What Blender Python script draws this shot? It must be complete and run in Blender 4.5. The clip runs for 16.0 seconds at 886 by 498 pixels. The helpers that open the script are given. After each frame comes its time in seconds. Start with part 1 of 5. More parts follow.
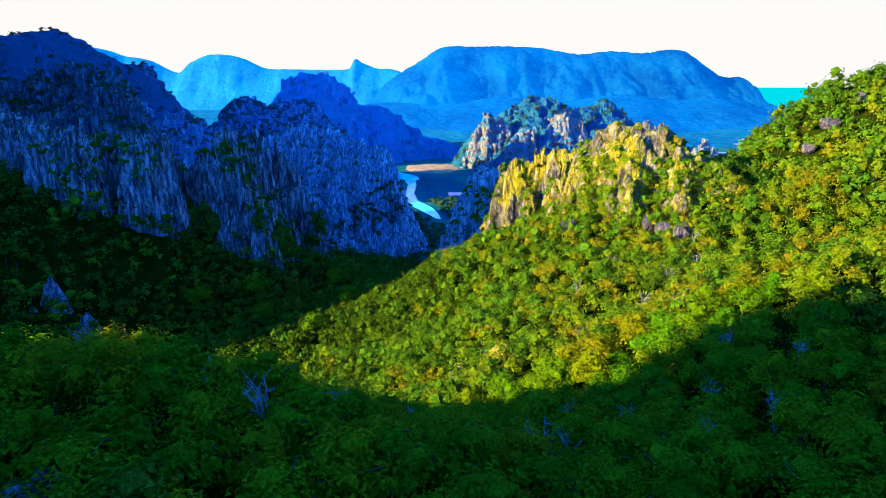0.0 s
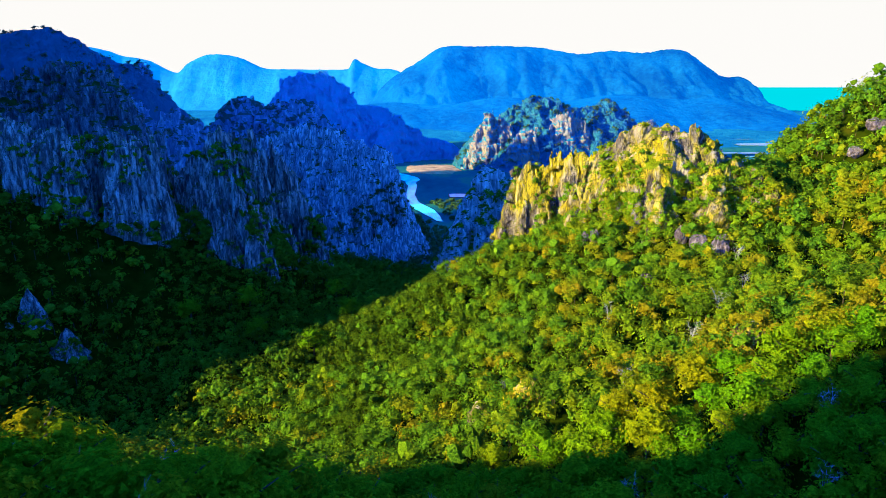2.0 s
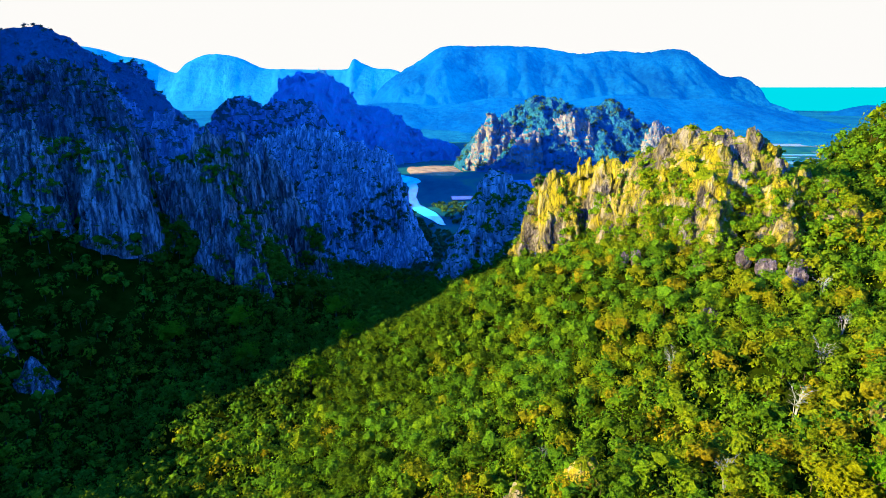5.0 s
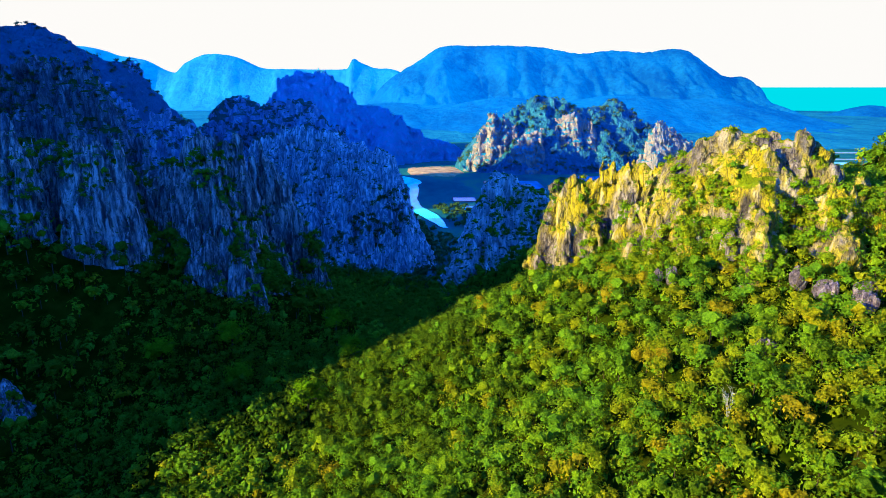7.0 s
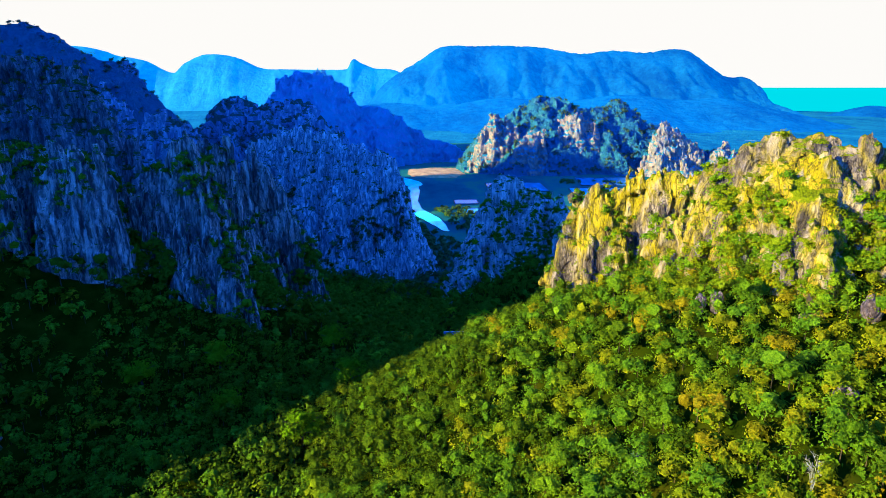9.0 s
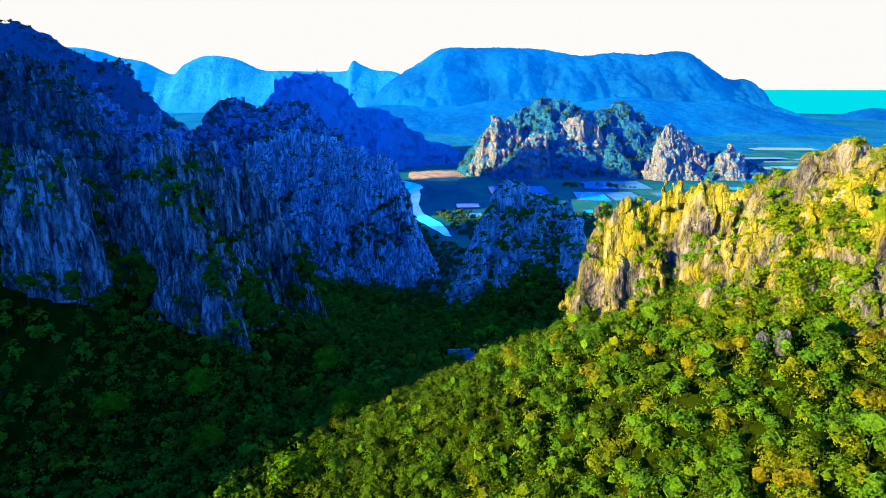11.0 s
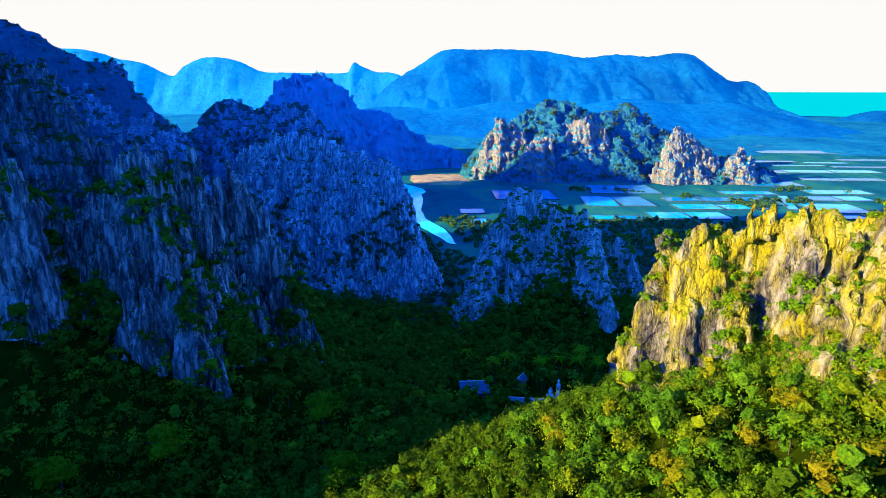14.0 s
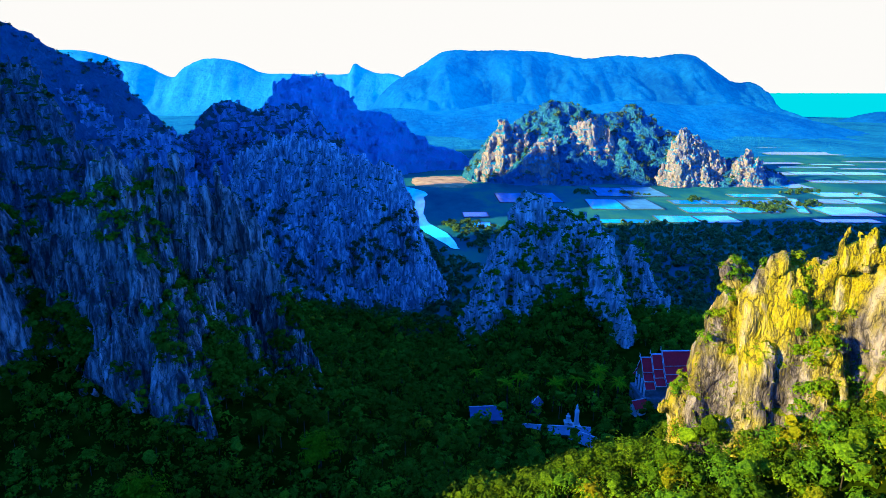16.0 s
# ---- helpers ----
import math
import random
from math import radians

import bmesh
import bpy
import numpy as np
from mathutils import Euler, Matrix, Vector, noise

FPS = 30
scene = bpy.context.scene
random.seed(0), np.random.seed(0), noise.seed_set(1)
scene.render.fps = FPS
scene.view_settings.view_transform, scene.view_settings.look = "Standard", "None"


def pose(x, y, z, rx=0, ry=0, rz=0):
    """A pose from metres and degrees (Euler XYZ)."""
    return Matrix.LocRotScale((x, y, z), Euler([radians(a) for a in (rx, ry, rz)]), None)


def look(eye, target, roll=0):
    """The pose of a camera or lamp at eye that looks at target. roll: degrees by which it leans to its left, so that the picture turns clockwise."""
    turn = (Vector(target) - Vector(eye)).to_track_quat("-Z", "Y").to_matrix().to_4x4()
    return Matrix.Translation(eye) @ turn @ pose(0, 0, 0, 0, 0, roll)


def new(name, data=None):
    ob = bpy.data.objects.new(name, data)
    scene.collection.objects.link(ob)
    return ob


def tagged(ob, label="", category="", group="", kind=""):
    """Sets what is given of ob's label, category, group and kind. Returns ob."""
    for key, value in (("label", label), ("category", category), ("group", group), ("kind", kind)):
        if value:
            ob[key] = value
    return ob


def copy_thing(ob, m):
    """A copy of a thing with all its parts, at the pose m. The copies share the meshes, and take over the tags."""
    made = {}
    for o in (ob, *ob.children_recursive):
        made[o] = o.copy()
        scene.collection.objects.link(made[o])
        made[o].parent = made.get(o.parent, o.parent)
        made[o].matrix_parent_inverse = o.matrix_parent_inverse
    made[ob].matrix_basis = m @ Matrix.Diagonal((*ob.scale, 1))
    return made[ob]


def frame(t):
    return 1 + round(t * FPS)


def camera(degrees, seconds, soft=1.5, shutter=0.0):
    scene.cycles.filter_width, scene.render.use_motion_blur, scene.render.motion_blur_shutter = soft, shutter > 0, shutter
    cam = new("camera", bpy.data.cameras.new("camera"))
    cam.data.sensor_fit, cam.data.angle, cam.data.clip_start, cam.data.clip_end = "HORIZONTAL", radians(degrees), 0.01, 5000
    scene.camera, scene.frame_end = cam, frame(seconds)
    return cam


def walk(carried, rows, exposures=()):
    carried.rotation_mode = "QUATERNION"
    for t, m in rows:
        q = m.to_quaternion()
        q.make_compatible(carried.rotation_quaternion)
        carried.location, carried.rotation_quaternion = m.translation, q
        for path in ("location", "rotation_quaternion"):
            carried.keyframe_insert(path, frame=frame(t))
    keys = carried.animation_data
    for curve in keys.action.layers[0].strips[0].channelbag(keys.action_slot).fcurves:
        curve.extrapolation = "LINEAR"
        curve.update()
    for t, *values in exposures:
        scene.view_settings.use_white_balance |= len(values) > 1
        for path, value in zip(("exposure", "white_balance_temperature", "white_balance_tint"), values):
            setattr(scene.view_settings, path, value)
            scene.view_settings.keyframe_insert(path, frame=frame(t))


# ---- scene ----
cam = camera(72.0, 16.0, 0.8)
METRES, EYE, TILT, LEAN, TURN = 100.0, 158.0, -14.84, 0.0, 0.0
ROWS = [
    (0.0, 0.0, 0.0000, 0.0, -0.000, 0.000, -0.0),
    (0.5, -0.0068, 0.0411, 0.0096, -0.007, -0.000, 0.03),
    (1.0, -0.0141, 0.0818, 0.0187, -0.034, 0.021, 0.02),
    (1.5, -0.0216, 0.1216, 0.0278, -0.055, 0.000, 0.05),
    (2.0, -0.0288, 0.1613, 0.0367, -0.069, 0.000, 0.05),
    (2.5, -0.0361, 0.2005, 0.0458, -0.083, 0.000, 0.06),
    (3.0, -0.0432, 0.2393, 0.0549, -0.096, 0.007, 0.07),
    (3.5, -0.0501, 0.2777, 0.0638, -0.103, 0.007, 0.07),
    (4.0, -0.0563, 0.3160, 0.0727, -0.103, 0.014, 0.07),
    (6.5, -0.0898, 0.5045, 0.1166, -0.179, 0.007, 0.07),
    (7.0, -0.0963, 0.5418, 0.125, -0.179, 0.014, 0.07),
    (7.5, -0.1022, 0.5804, 0.1345, -0.179, 0.007, 0.1),
    (8.0, -0.1077, 0.6200, 0.1444, -0.193, 0.028, 0.09),
    (8.5, -0.1121, 0.6614, 0.1551, -0.186, 0.021, 0.09),
    (9.0, -0.1168, 0.7041, 0.165, -0.193, 0.048, 0.08),
    (11.5, -0.1412, 0.9284, 0.2181, -0.193, 0.268, -0.01),
    (12.0, -0.1465, 0.9746, 0.2293, -0.179, 0.310, -0.03),
    (12.5, -0.1524, 1.0214, 0.2405, -0.179, 0.330, -0.05),
    (13.0, -0.1587, 1.0689, 0.2519, -0.165, 0.337, -0.05),
    (13.5, -0.1652, 1.1159, 0.2626, -0.158, 0.379, -0.05),
    (14.0, -0.1722, 1.1618, 0.274, -0.158, 0.392, -0.06),
    (14.5, -0.1788, 1.2081, 0.2851, -0.145, 0.420, -0.08),
    (15.0, -0.1852, 1.2546, 0.296, -0.131, 0.440, -0.07),
    (15.5, -0.1923, 1.3001, 0.3071, -0.124, 0.468, -0.07),
    (16.0, -0.1989, 1.3457, 0.3179, -0.103, 0.502, -0.04),
]
walk(cam, [(t, pose(0, 0, EYE, TILT, LEAN, TURN) @ pose(METRES * x, METRES * y, METRES * z, 90 + pitch, roll, yaw)) for t, x, y, z, yaw, pitch, roll in ROWS],
     [(0.0, 2.25), (16.0, 2.25)])

# ---------------------------------------------------------------- world and light
SUN_AZ, SUN_EL = 248.0, 16.0      # compass bearing from the way ahead, clockwise; degrees above the horizon


def to_sun():
    a, e = radians(SUN_AZ), radians(SUN_EL)
    return Vector((math.sin(a) * math.cos(e), math.cos(a) * math.cos(e), math.sin(e)))


def build_world():
    world = bpy.data.worlds.new("sky")
    scene.world = world
    world.use_nodes = True
    nt = world.node_tree
    nt.nodes.clear()
    out = nt.nodes.new("ShaderNodeOutputWorld")
    sky = nt.nodes.new("ShaderNodeTexSky")
    sky.sky_type, sky.sun_disc = "NISHITA", False
    sky.sun_elevation, sky.sun_rotation = radians(SUN_EL), radians(SUN_AZ)
    sky.altitude, sky.air_density, sky.dust_density, sky.ozone_density = 100, 1.0, 0.3, 4.0
    tint = nt.nodes.new("ShaderNodeMix")
    tint.data_type, tint.blend_type = "RGBA", "MULTIPLY"
    tint.inputs["Factor"].default_value = 1.0
    tint.inputs["B"].default_value = (0.085, 0.58, 1.75, 1)
    nt.links.new(sky.outputs[0], tint.inputs["A"])
    deep = nt.nodes.new("ShaderNodeBackground")
    deep.inputs["Strength"].default_value = 0.15
    nt.links.new(tint.outputs["Result"], deep.inputs["Color"])
    pale = nt.nodes.new("ShaderNodeBackground")
    pale.inputs["Color"].default_value = (1.0, 0.985, 0.955, 1)
    pale.inputs["Strength"].default_value = 0.207
    co = nt.nodes.new("ShaderNodeTexCoord")
    sep = nt.nodes.new("ShaderNodeSeparateXYZ")
    nt.links.new(co.outputs["Generated"], sep.inputs[0])
    ramp = nt.nodes.new("ShaderNodeMapRange")
    ramp.interpolation_type = "SMOOTHSTEP"
    ramp.inputs["From Min"].default_value = 0.15
    ramp.inputs["From Max"].default_value = 0.24
    nt.links.new(sep.outputs["Z"], ramp.inputs["Value"])
    ahead = nt.nodes.new("ShaderNodeMapRange")     # the bright haze lies ahead, over the sea; the sky behind is clear
    ahead.interpolation_type = "SMOOTHSTEP"
    ahead.inputs["From Min"].default_value = 0.72
    ahead.inputs["From Max"].default_value = -0.1
    nt.links.new(sep.outputs["Y"], ahead.inputs["Value"])
    both = nt.nodes.new("ShaderNodeMath")
    both.operation = "MAXIMUM"
    nt.links.new(ramp.outputs[0], both.inputs[0])
    nt.links.new(ahead.outputs[0], both.inputs[1])
    mix = nt.nodes.new("ShaderNodeMixShader")
    nt.links.new(both.outputs[0], mix.inputs[0])
    nt.links.new(pale.outputs[0], mix.inputs[1])
    nt.links.new(deep.outputs[0], mix.inputs[2])
    nt.links.new(mix.outputs[0], out.inputs[0])


build_world()
sun = new("sun", bpy.data.lights.new("sun", "SUN"))
sun.data.energy, sun.data.angle, sun.data.color = 5.0, radians(0.7), (0.95, 0.80, 0.26)
sun.matrix_world = look(tuple(to_sun() * 400), (0, 0, 0))


# ---------------------------------------------------------------- materials
def material(name):
    m = bpy.data.materials.new(name)
    m.use_nodes = True
    return m, m.node_tree, m.node_tree.nodes["Principled BSDF"]


def node(nt, kind, **settings):
    n = nt.nodes.new(kind)
    for key, value in settings.items():
        if key == "noise_dimensions":
            n.noise_dimensions = value
        elif key == "data_type":
            n.data_type = value
        elif key == "blend_type":
            n.blend_type = value
        elif key == "operation":
            n.operation = value
        elif key == "attribute_name":
            n.attribute_name = value
        else:
            n.inputs[key].default_value = value
    return n


def place(nt, stretch=(1, 1, 1)):
    co = nt.nodes.new("ShaderNodeNewGeometry")
    mp = nt.nodes.new("ShaderNodeMapping")
    mp.inputs["Scale"].default_value = stretch
    nt.links.new(co.outputs["Position"], mp.inputs["Vector"])
    return mp.outputs[0]


def noise_of(nt, vec, scale, detail=4.0, rough=0.55):
    n = node(nt, "ShaderNodeTexNoise", Scale=scale, Detail=detail, Roughness=rough)
    nt.links.new(vec, n.inputs["Vector"])
    return n.outputs["Fac"]


def ramp_of(nt, fac, stops):
    r = nt.nodes.new("ShaderNodeValToRGB")
    el = r.color_ramp.elements
    while len(el) < len(stops):
        el.new(0.5)
    for e, (p, c) in zip(el, stops):
        e.position, e.color = p, (*c, 1)
    nt.links.new(fac, r.inputs[0])
    return r.outputs[0]


def ranged(nt, val, lo, hi):
    r = nt.nodes.new("ShaderNodeMapRange")
    r.inputs["From Min"].default_value, r.inputs["From Max"].default_value = lo, hi
    nt.links.new(val, r.inputs["Value"])
    return r.outputs[0]


def mixed(nt, fac, a, b, blend="MIX"):
    m = node(nt, "ShaderNodeMix", data_type="RGBA", blend_type=blend)
    for sock, v in (("Factor", fac), ("A", a), ("B", b)):
        if isinstance(v, (float, int)):
            m.inputs[sock].default_value = v
        elif isinstance(v, tuple):
            m.inputs[sock].default_value = (*v, 1)
        else:
            nt.links.new(v, m.inputs[sock])
    return m.outputs["Result"]


def maths(nt, op, a, b):
    m = node(nt, "ShaderNodeMath", operation=op)
    for i, v in enumerate((a, b)):
        if isinstance(v, (float, int)):
            m.inputs[i].default_value = v
        else:
            nt.links.new(v, m.inputs[i])
    return m.outputs[0]


def bump_of(nt, bsdf, height, strength, distance):
    b = node(nt, "ShaderNodeBump", Strength=strength, Distance=distance)
    nt.links.new(height, b.inputs["Height"])
    nt.links.new(b.outputs[0], bsdf.inputs["Normal"])


def ridges(nt, vec, scale, detail=5.0, rough=0.6):
    """Folded noise: 0 along sharp lines, rising to 1 between them."""
    n = noise_of(nt, vec, scale, detail, rough)
    return ranged(nt, maths(nt, "ABSOLUTE", maths(nt, "SUBTRACT", n, 0.5), 0.0), 0.0, 0.16)


def rock_material(name, pale, mid, dark, lichen, lichen_amount, moss, moss_from, size=1.0, tall=0.2, pick=0.5, rough=1.6, crack=1.0):
    """Limestone: blades or blocks with crests paled and clefts darkened as by shade, streaks, lichen patches, moss
    where it lies level.
    """
    m, nt, bsdf = material(name)
    flat = place(nt)
    drift = nt.nodes.new("ShaderNodeTexNoise")
    drift.inputs["Scale"].default_value = 0.16 / size
    drift.inputs["Detail"].default_value = 4
    nt.links.new(flat, drift.inputs["Vector"])
    add = nt.nodes.new("ShaderNodeVectorMath")
    add.operation = "MULTIPLY_ADD"
    add.inputs[1].default_value = (2.4 * size, 2.4 * size, 2.4 * size)
    nt.links.new(drift.outputs["Color"], add.inputs[0])
    nt.links.new(flat, add.inputs[2])
    mp = nt.nodes.new("ShaderNodeMapping")
    mp.inputs["Scale"].default_value = (1, 1, tall)
    nt.links.new(add.outputs[0], mp.inputs["Vector"])
    bent = mp.outputs[0]
    streak = noise_of(nt, bent, 0.42 / size, 7, 0.66)
    big = noise_of(nt, flat, 0.045 / size, 3)
    fine = noise_of(nt, bent, 2.4 / size, 6, 0.7)
    blades = ridges(nt, bent, 0.30 / size, 6, 0.55)
    splits = ridges(nt, bent, 1.1 / size, 4, 0.6)
    chips = noise_of(nt, bent, 0.9 / size, 6, 0.7)
    col = ramp_of(nt, streak, [(0.30, dark), (0.44, mid), (0.60, pale), (0.78, mid)])
    col = mixed(nt, ranged(nt, fine, 0.38, 0.66), mixed(nt, 0.45 * crack, col, dark), col)
    block = noise_of(nt, place(nt, (1, 1, 0.55)), 0.16, 5, 0.62)
    col = mixed(nt, ranged(nt, block, 0.60, 0.40), col, mixed(nt, 0.68, col, dark))
    patch = noise_of(nt, place(nt, (1, 1, 0.5)), 0.11 / size, 6, 0.65)
    col = mixed(nt, maths(nt, "MULTIPLY", ranged(nt, patch, 0.66 - 0.28 * lichen_amount, 0.74 - 0.2 * lichen_amount), 0.85), col, lichen)
    # pale crests and dark clefts follow the bump: light and shade put into colour
    col = mixed(nt, maths(nt, "MULTIPLY", ranged(nt, blades, 0.5, 0.95), pick), col, pale)
    col = mixed(nt, maths(nt, "MULTIPLY", ranged(nt, blades, 0.16, 0.0), 0.8 * crack), col, dark)
    col = mixed(nt, maths(nt, "MULTIPLY", ranged(nt, splits, 0.14, 0.0), 0.55 * crack), col, dark)
    geo = nt.nodes.new("ShaderNodeNewGeometry")
    sep = nt.nodes.new("ShaderNodeSeparateXYZ")
    nt.links.new(geo.outputs["Normal"], sep.inputs[0])
    up = maths(nt, "ADD", sep.outputs["Z"], maths(nt, "MULTIPLY", maths(nt, "SUBTRACT", big, 0.5), 1.1))
    col = mixed(nt, ranged(nt, maths(nt, "ADD", up, maths(nt, "MULTIPLY", fine, 0.25)), moss_from + 0.1, moss_from + 0.26), col, moss)
    nt.links.new(col, bsdf.inputs["Base Color"])
    bsdf.inputs["Roughness"].default_value = 0.95
    bsdf.inputs["Specular IOR Level"].default_value = 0.04
    relief = maths(nt, "ADD", maths(nt, "MULTIPLY", blades, 0.7), maths(nt, "MULTIPLY", splits, 0.3))
    relief = maths(nt, "ADD", relief, maths(nt, "MULTIPLY", chips, 0.9))
    relief = maths(nt, "ADD", relief, maths(nt, "MULTIPLY", fine, 0.4))
    bump_of(nt, bsdf, relief, 1.0, rough * size)
    return m


def leaf_material(name, stops, clear=0.28, from_object=False, grain=3.2):
    m, nt, bsdf = material(name)
    if from_object:
        info = nt.nodes.new("ShaderNodeObjectInfo")
        rnd = info.outputs["Random"]
    else:
        at = node(nt, "ShaderNodeAttribute", attribute_name="tint")
        rnd = at.outputs["Fac"]
    geo = nt.nodes.new("ShaderNodeNewGeometry")
    col = ramp_of(nt, rnd, stops)
    # darker leaves stand in for crowns shading themselves, paler ones for lit leaves
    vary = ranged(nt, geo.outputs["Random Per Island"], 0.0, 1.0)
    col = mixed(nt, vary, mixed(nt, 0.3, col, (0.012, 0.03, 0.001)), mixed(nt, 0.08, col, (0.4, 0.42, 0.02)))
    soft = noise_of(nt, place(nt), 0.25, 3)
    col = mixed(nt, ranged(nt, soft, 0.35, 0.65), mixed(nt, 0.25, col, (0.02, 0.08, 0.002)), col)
    # dark flecks stand in for shaded gaps, light ones for lit leaf tips
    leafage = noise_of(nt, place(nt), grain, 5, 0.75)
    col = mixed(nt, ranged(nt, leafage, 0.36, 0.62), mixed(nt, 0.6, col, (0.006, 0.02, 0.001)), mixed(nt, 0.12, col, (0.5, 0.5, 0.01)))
    nt.links.new(col, bsdf.inputs["Base Color"])
    bump_of(nt, bsdf, leafage, 1.0, 1.5 / grain)
    bsdf.inputs["Roughness"].default_value = 0.7
    bsdf.inputs["Specular IOR Level"].default_value = 0.0
    tr = nt.nodes.new("ShaderNodeBsdfTranslucent")
    nt.links.new(col, tr.inputs["Color"])
    mx = nt.nodes.new("ShaderNodeMixShader")
    mx.inputs[0].default_value = clear
    out = nt.nodes["Material Output"]
    nt.links.new(bsdf.outputs[0], mx.inputs[1])
    nt.links.new(tr.outputs[0], mx.inputs[2])
    nt.links.new(mx.outputs[0], out.inputs["Surface"])
    return m


def plain_material(name, colour, rough=0.8, vary=0.25, scale=1.0, metal=0.0):
    m, nt, bsdf = material(name)
    n = noise_of(nt, place(nt), scale, 5)
    col = mixed(nt, ranged(nt, n, 0.3, 0.7), tuple(c * (1 - vary) for c in colour), tuple(min(1, c * (1 + vary)) for c in colour))
    nt.links.new(col, bsdf.inputs["Base Color"])
    bsdf.inputs["Roughness"].default_value, bsdf.inputs["Metallic"].default_value = rough, metal
    bsdf.inputs["Specular IOR Level"].default_value = 0.2
    bump_of(nt, bsdf, n, 0.3, 0.1)
    return m


# shade copy of the limestone: its colours are cooled for the shaded cliffs
ROCK_SHADE = rock_material("shaded_grey_limestone", (0.52, 0.54, 0.53), (0.10, 0.118, 0.132), (0.018, 0.023, 0.030),
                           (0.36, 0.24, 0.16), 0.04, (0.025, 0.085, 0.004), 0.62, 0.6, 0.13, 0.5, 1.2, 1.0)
# sunlit copy, warmed in colour; the yellow lichen is its own
ROCK_LIT = rock_material("sunlit_weathered_limestone", (0.33, 0.27, 0.243), (0.125, 0.103, 0.092), (0.014, 0.012, 0.014),
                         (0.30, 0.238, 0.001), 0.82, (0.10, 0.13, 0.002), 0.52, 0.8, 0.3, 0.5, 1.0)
# bluer copy: the long ridge's distance haze is put into its colour
ROCK_LONG = rock_material("hazed_limestone", (0.56, 0.74, 0.82), (0.15, 0.27, 0.37), (0.035, 0.085, 0.13),
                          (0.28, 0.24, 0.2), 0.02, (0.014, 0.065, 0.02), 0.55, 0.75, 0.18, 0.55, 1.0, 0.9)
# darker copy still: the wall's shade and haze are put into its colour
ROCK_WALL = rock_material("shaded_wall_limestone", (0.22, 0.29, 0.35), (0.075, 0.12, 0.165), (0.02, 0.034, 0.052),
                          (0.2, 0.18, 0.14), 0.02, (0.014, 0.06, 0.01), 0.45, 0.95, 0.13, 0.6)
ROCK_HILL = rock_material("mottled_grey_limestone", (0.64, 0.72, 0.72), (0.32, 0.40, 0.42), (0.09, 0.14, 0.17),
                          (0.2, 0.2, 0.16), 0.02, (0.018, 0.075, 0.012), 0.6, 0.8, 0.14, 0.6, 1.2, 0.7)
# the mauve stands in for purple shade on the slope's outcrops
ROCK_MAUVE = rock_material("shade_mauve_limestone", (0.36, 0.29, 0.33), (0.17, 0.13, 0.17), (0.03, 0.024, 0.034),
                           (0.2, 0.15, 0.1), 0.05, (0.05, 0.08, 0.004), 0.7, 0.4, 0.5)
# the blue of its moss and dark tones is painted distance haze
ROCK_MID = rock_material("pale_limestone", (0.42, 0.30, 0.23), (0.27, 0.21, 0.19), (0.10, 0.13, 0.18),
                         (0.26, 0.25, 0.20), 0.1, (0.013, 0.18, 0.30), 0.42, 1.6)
# the blues from here to ROCK_FAR hold distance haze, moss tones included
WOODED = rock_material("hazed_wooded_slope", (0.08, 0.19, 0.30), (0.012, 0.11, 0.20), (0.008, 0.085, 0.17),
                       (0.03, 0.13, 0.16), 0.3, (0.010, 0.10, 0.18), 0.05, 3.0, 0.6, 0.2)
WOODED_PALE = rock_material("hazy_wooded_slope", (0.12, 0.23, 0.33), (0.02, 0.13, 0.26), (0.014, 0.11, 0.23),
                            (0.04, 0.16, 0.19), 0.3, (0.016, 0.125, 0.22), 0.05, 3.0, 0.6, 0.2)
ROCK_BACK = rock_material("haze_blue_limestone", (0.22, 0.42, 0.62), (0.11, 0.26, 0.44), (0.04, 0.12, 0.24),
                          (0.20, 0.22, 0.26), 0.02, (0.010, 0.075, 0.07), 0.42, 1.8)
ROCK_FAR = rock_material("hazed_wooded_limestone", (0.08, 0.29, 0.52), (0.05, 0.26, 0.49), (0.04, 0.21, 0.43),
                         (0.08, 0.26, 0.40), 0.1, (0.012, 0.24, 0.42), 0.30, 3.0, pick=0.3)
# the first stop is kept dark for the shade of the far valley
LEAF_STOPS = [(0.0, (0.019, 0.085, 0.007)), (0.14, (0.048, 0.19, 0.010)), (0.3, (0.068, 0.265, 0.018)), (0.42, (0.14, 0.315, 0.012)),
              (0.6, (0.25, 0.315, 0.010)), (0.8, (0.345, 0.27, 0.010)), (1.0, (0.375, 0.205, 0.012))]
# brighter greens that lift the near trees lying in shade
NEAR_STOPS = [(0.0, (0.0386, 0.264, 0.005)), (0.3, (0.0966, 0.349, 0.005)), (0.6, (0.204, 0.376, 0.005)),
              (0.85, (0.318, 0.376, 0.005)), (1.0, (0.375, 0.295, 0.005))]
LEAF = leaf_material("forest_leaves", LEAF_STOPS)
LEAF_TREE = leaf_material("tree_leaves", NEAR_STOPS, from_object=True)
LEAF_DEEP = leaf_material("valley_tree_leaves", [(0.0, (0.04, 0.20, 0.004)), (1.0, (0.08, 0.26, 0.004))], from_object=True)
# haze blue is mixed into these three farther leaf colours
LEAF_FAR = leaf_material("hazed_plain_leaves", [(0.0, (0.010, 0.10, 0.06)), (0.6, (0.018, 0.135, 0.07)), (1.0, (0.03, 0.16, 0.065))], grain=0.5)
LEAF_PALE = leaf_material("hazed_hill_leaves", [(0.0, (0.012, 0.10, 0.15)), (0.6, (0.02, 0.125, 0.16)), (1.0, (0.04, 0.155, 0.13))], grain=0.35)
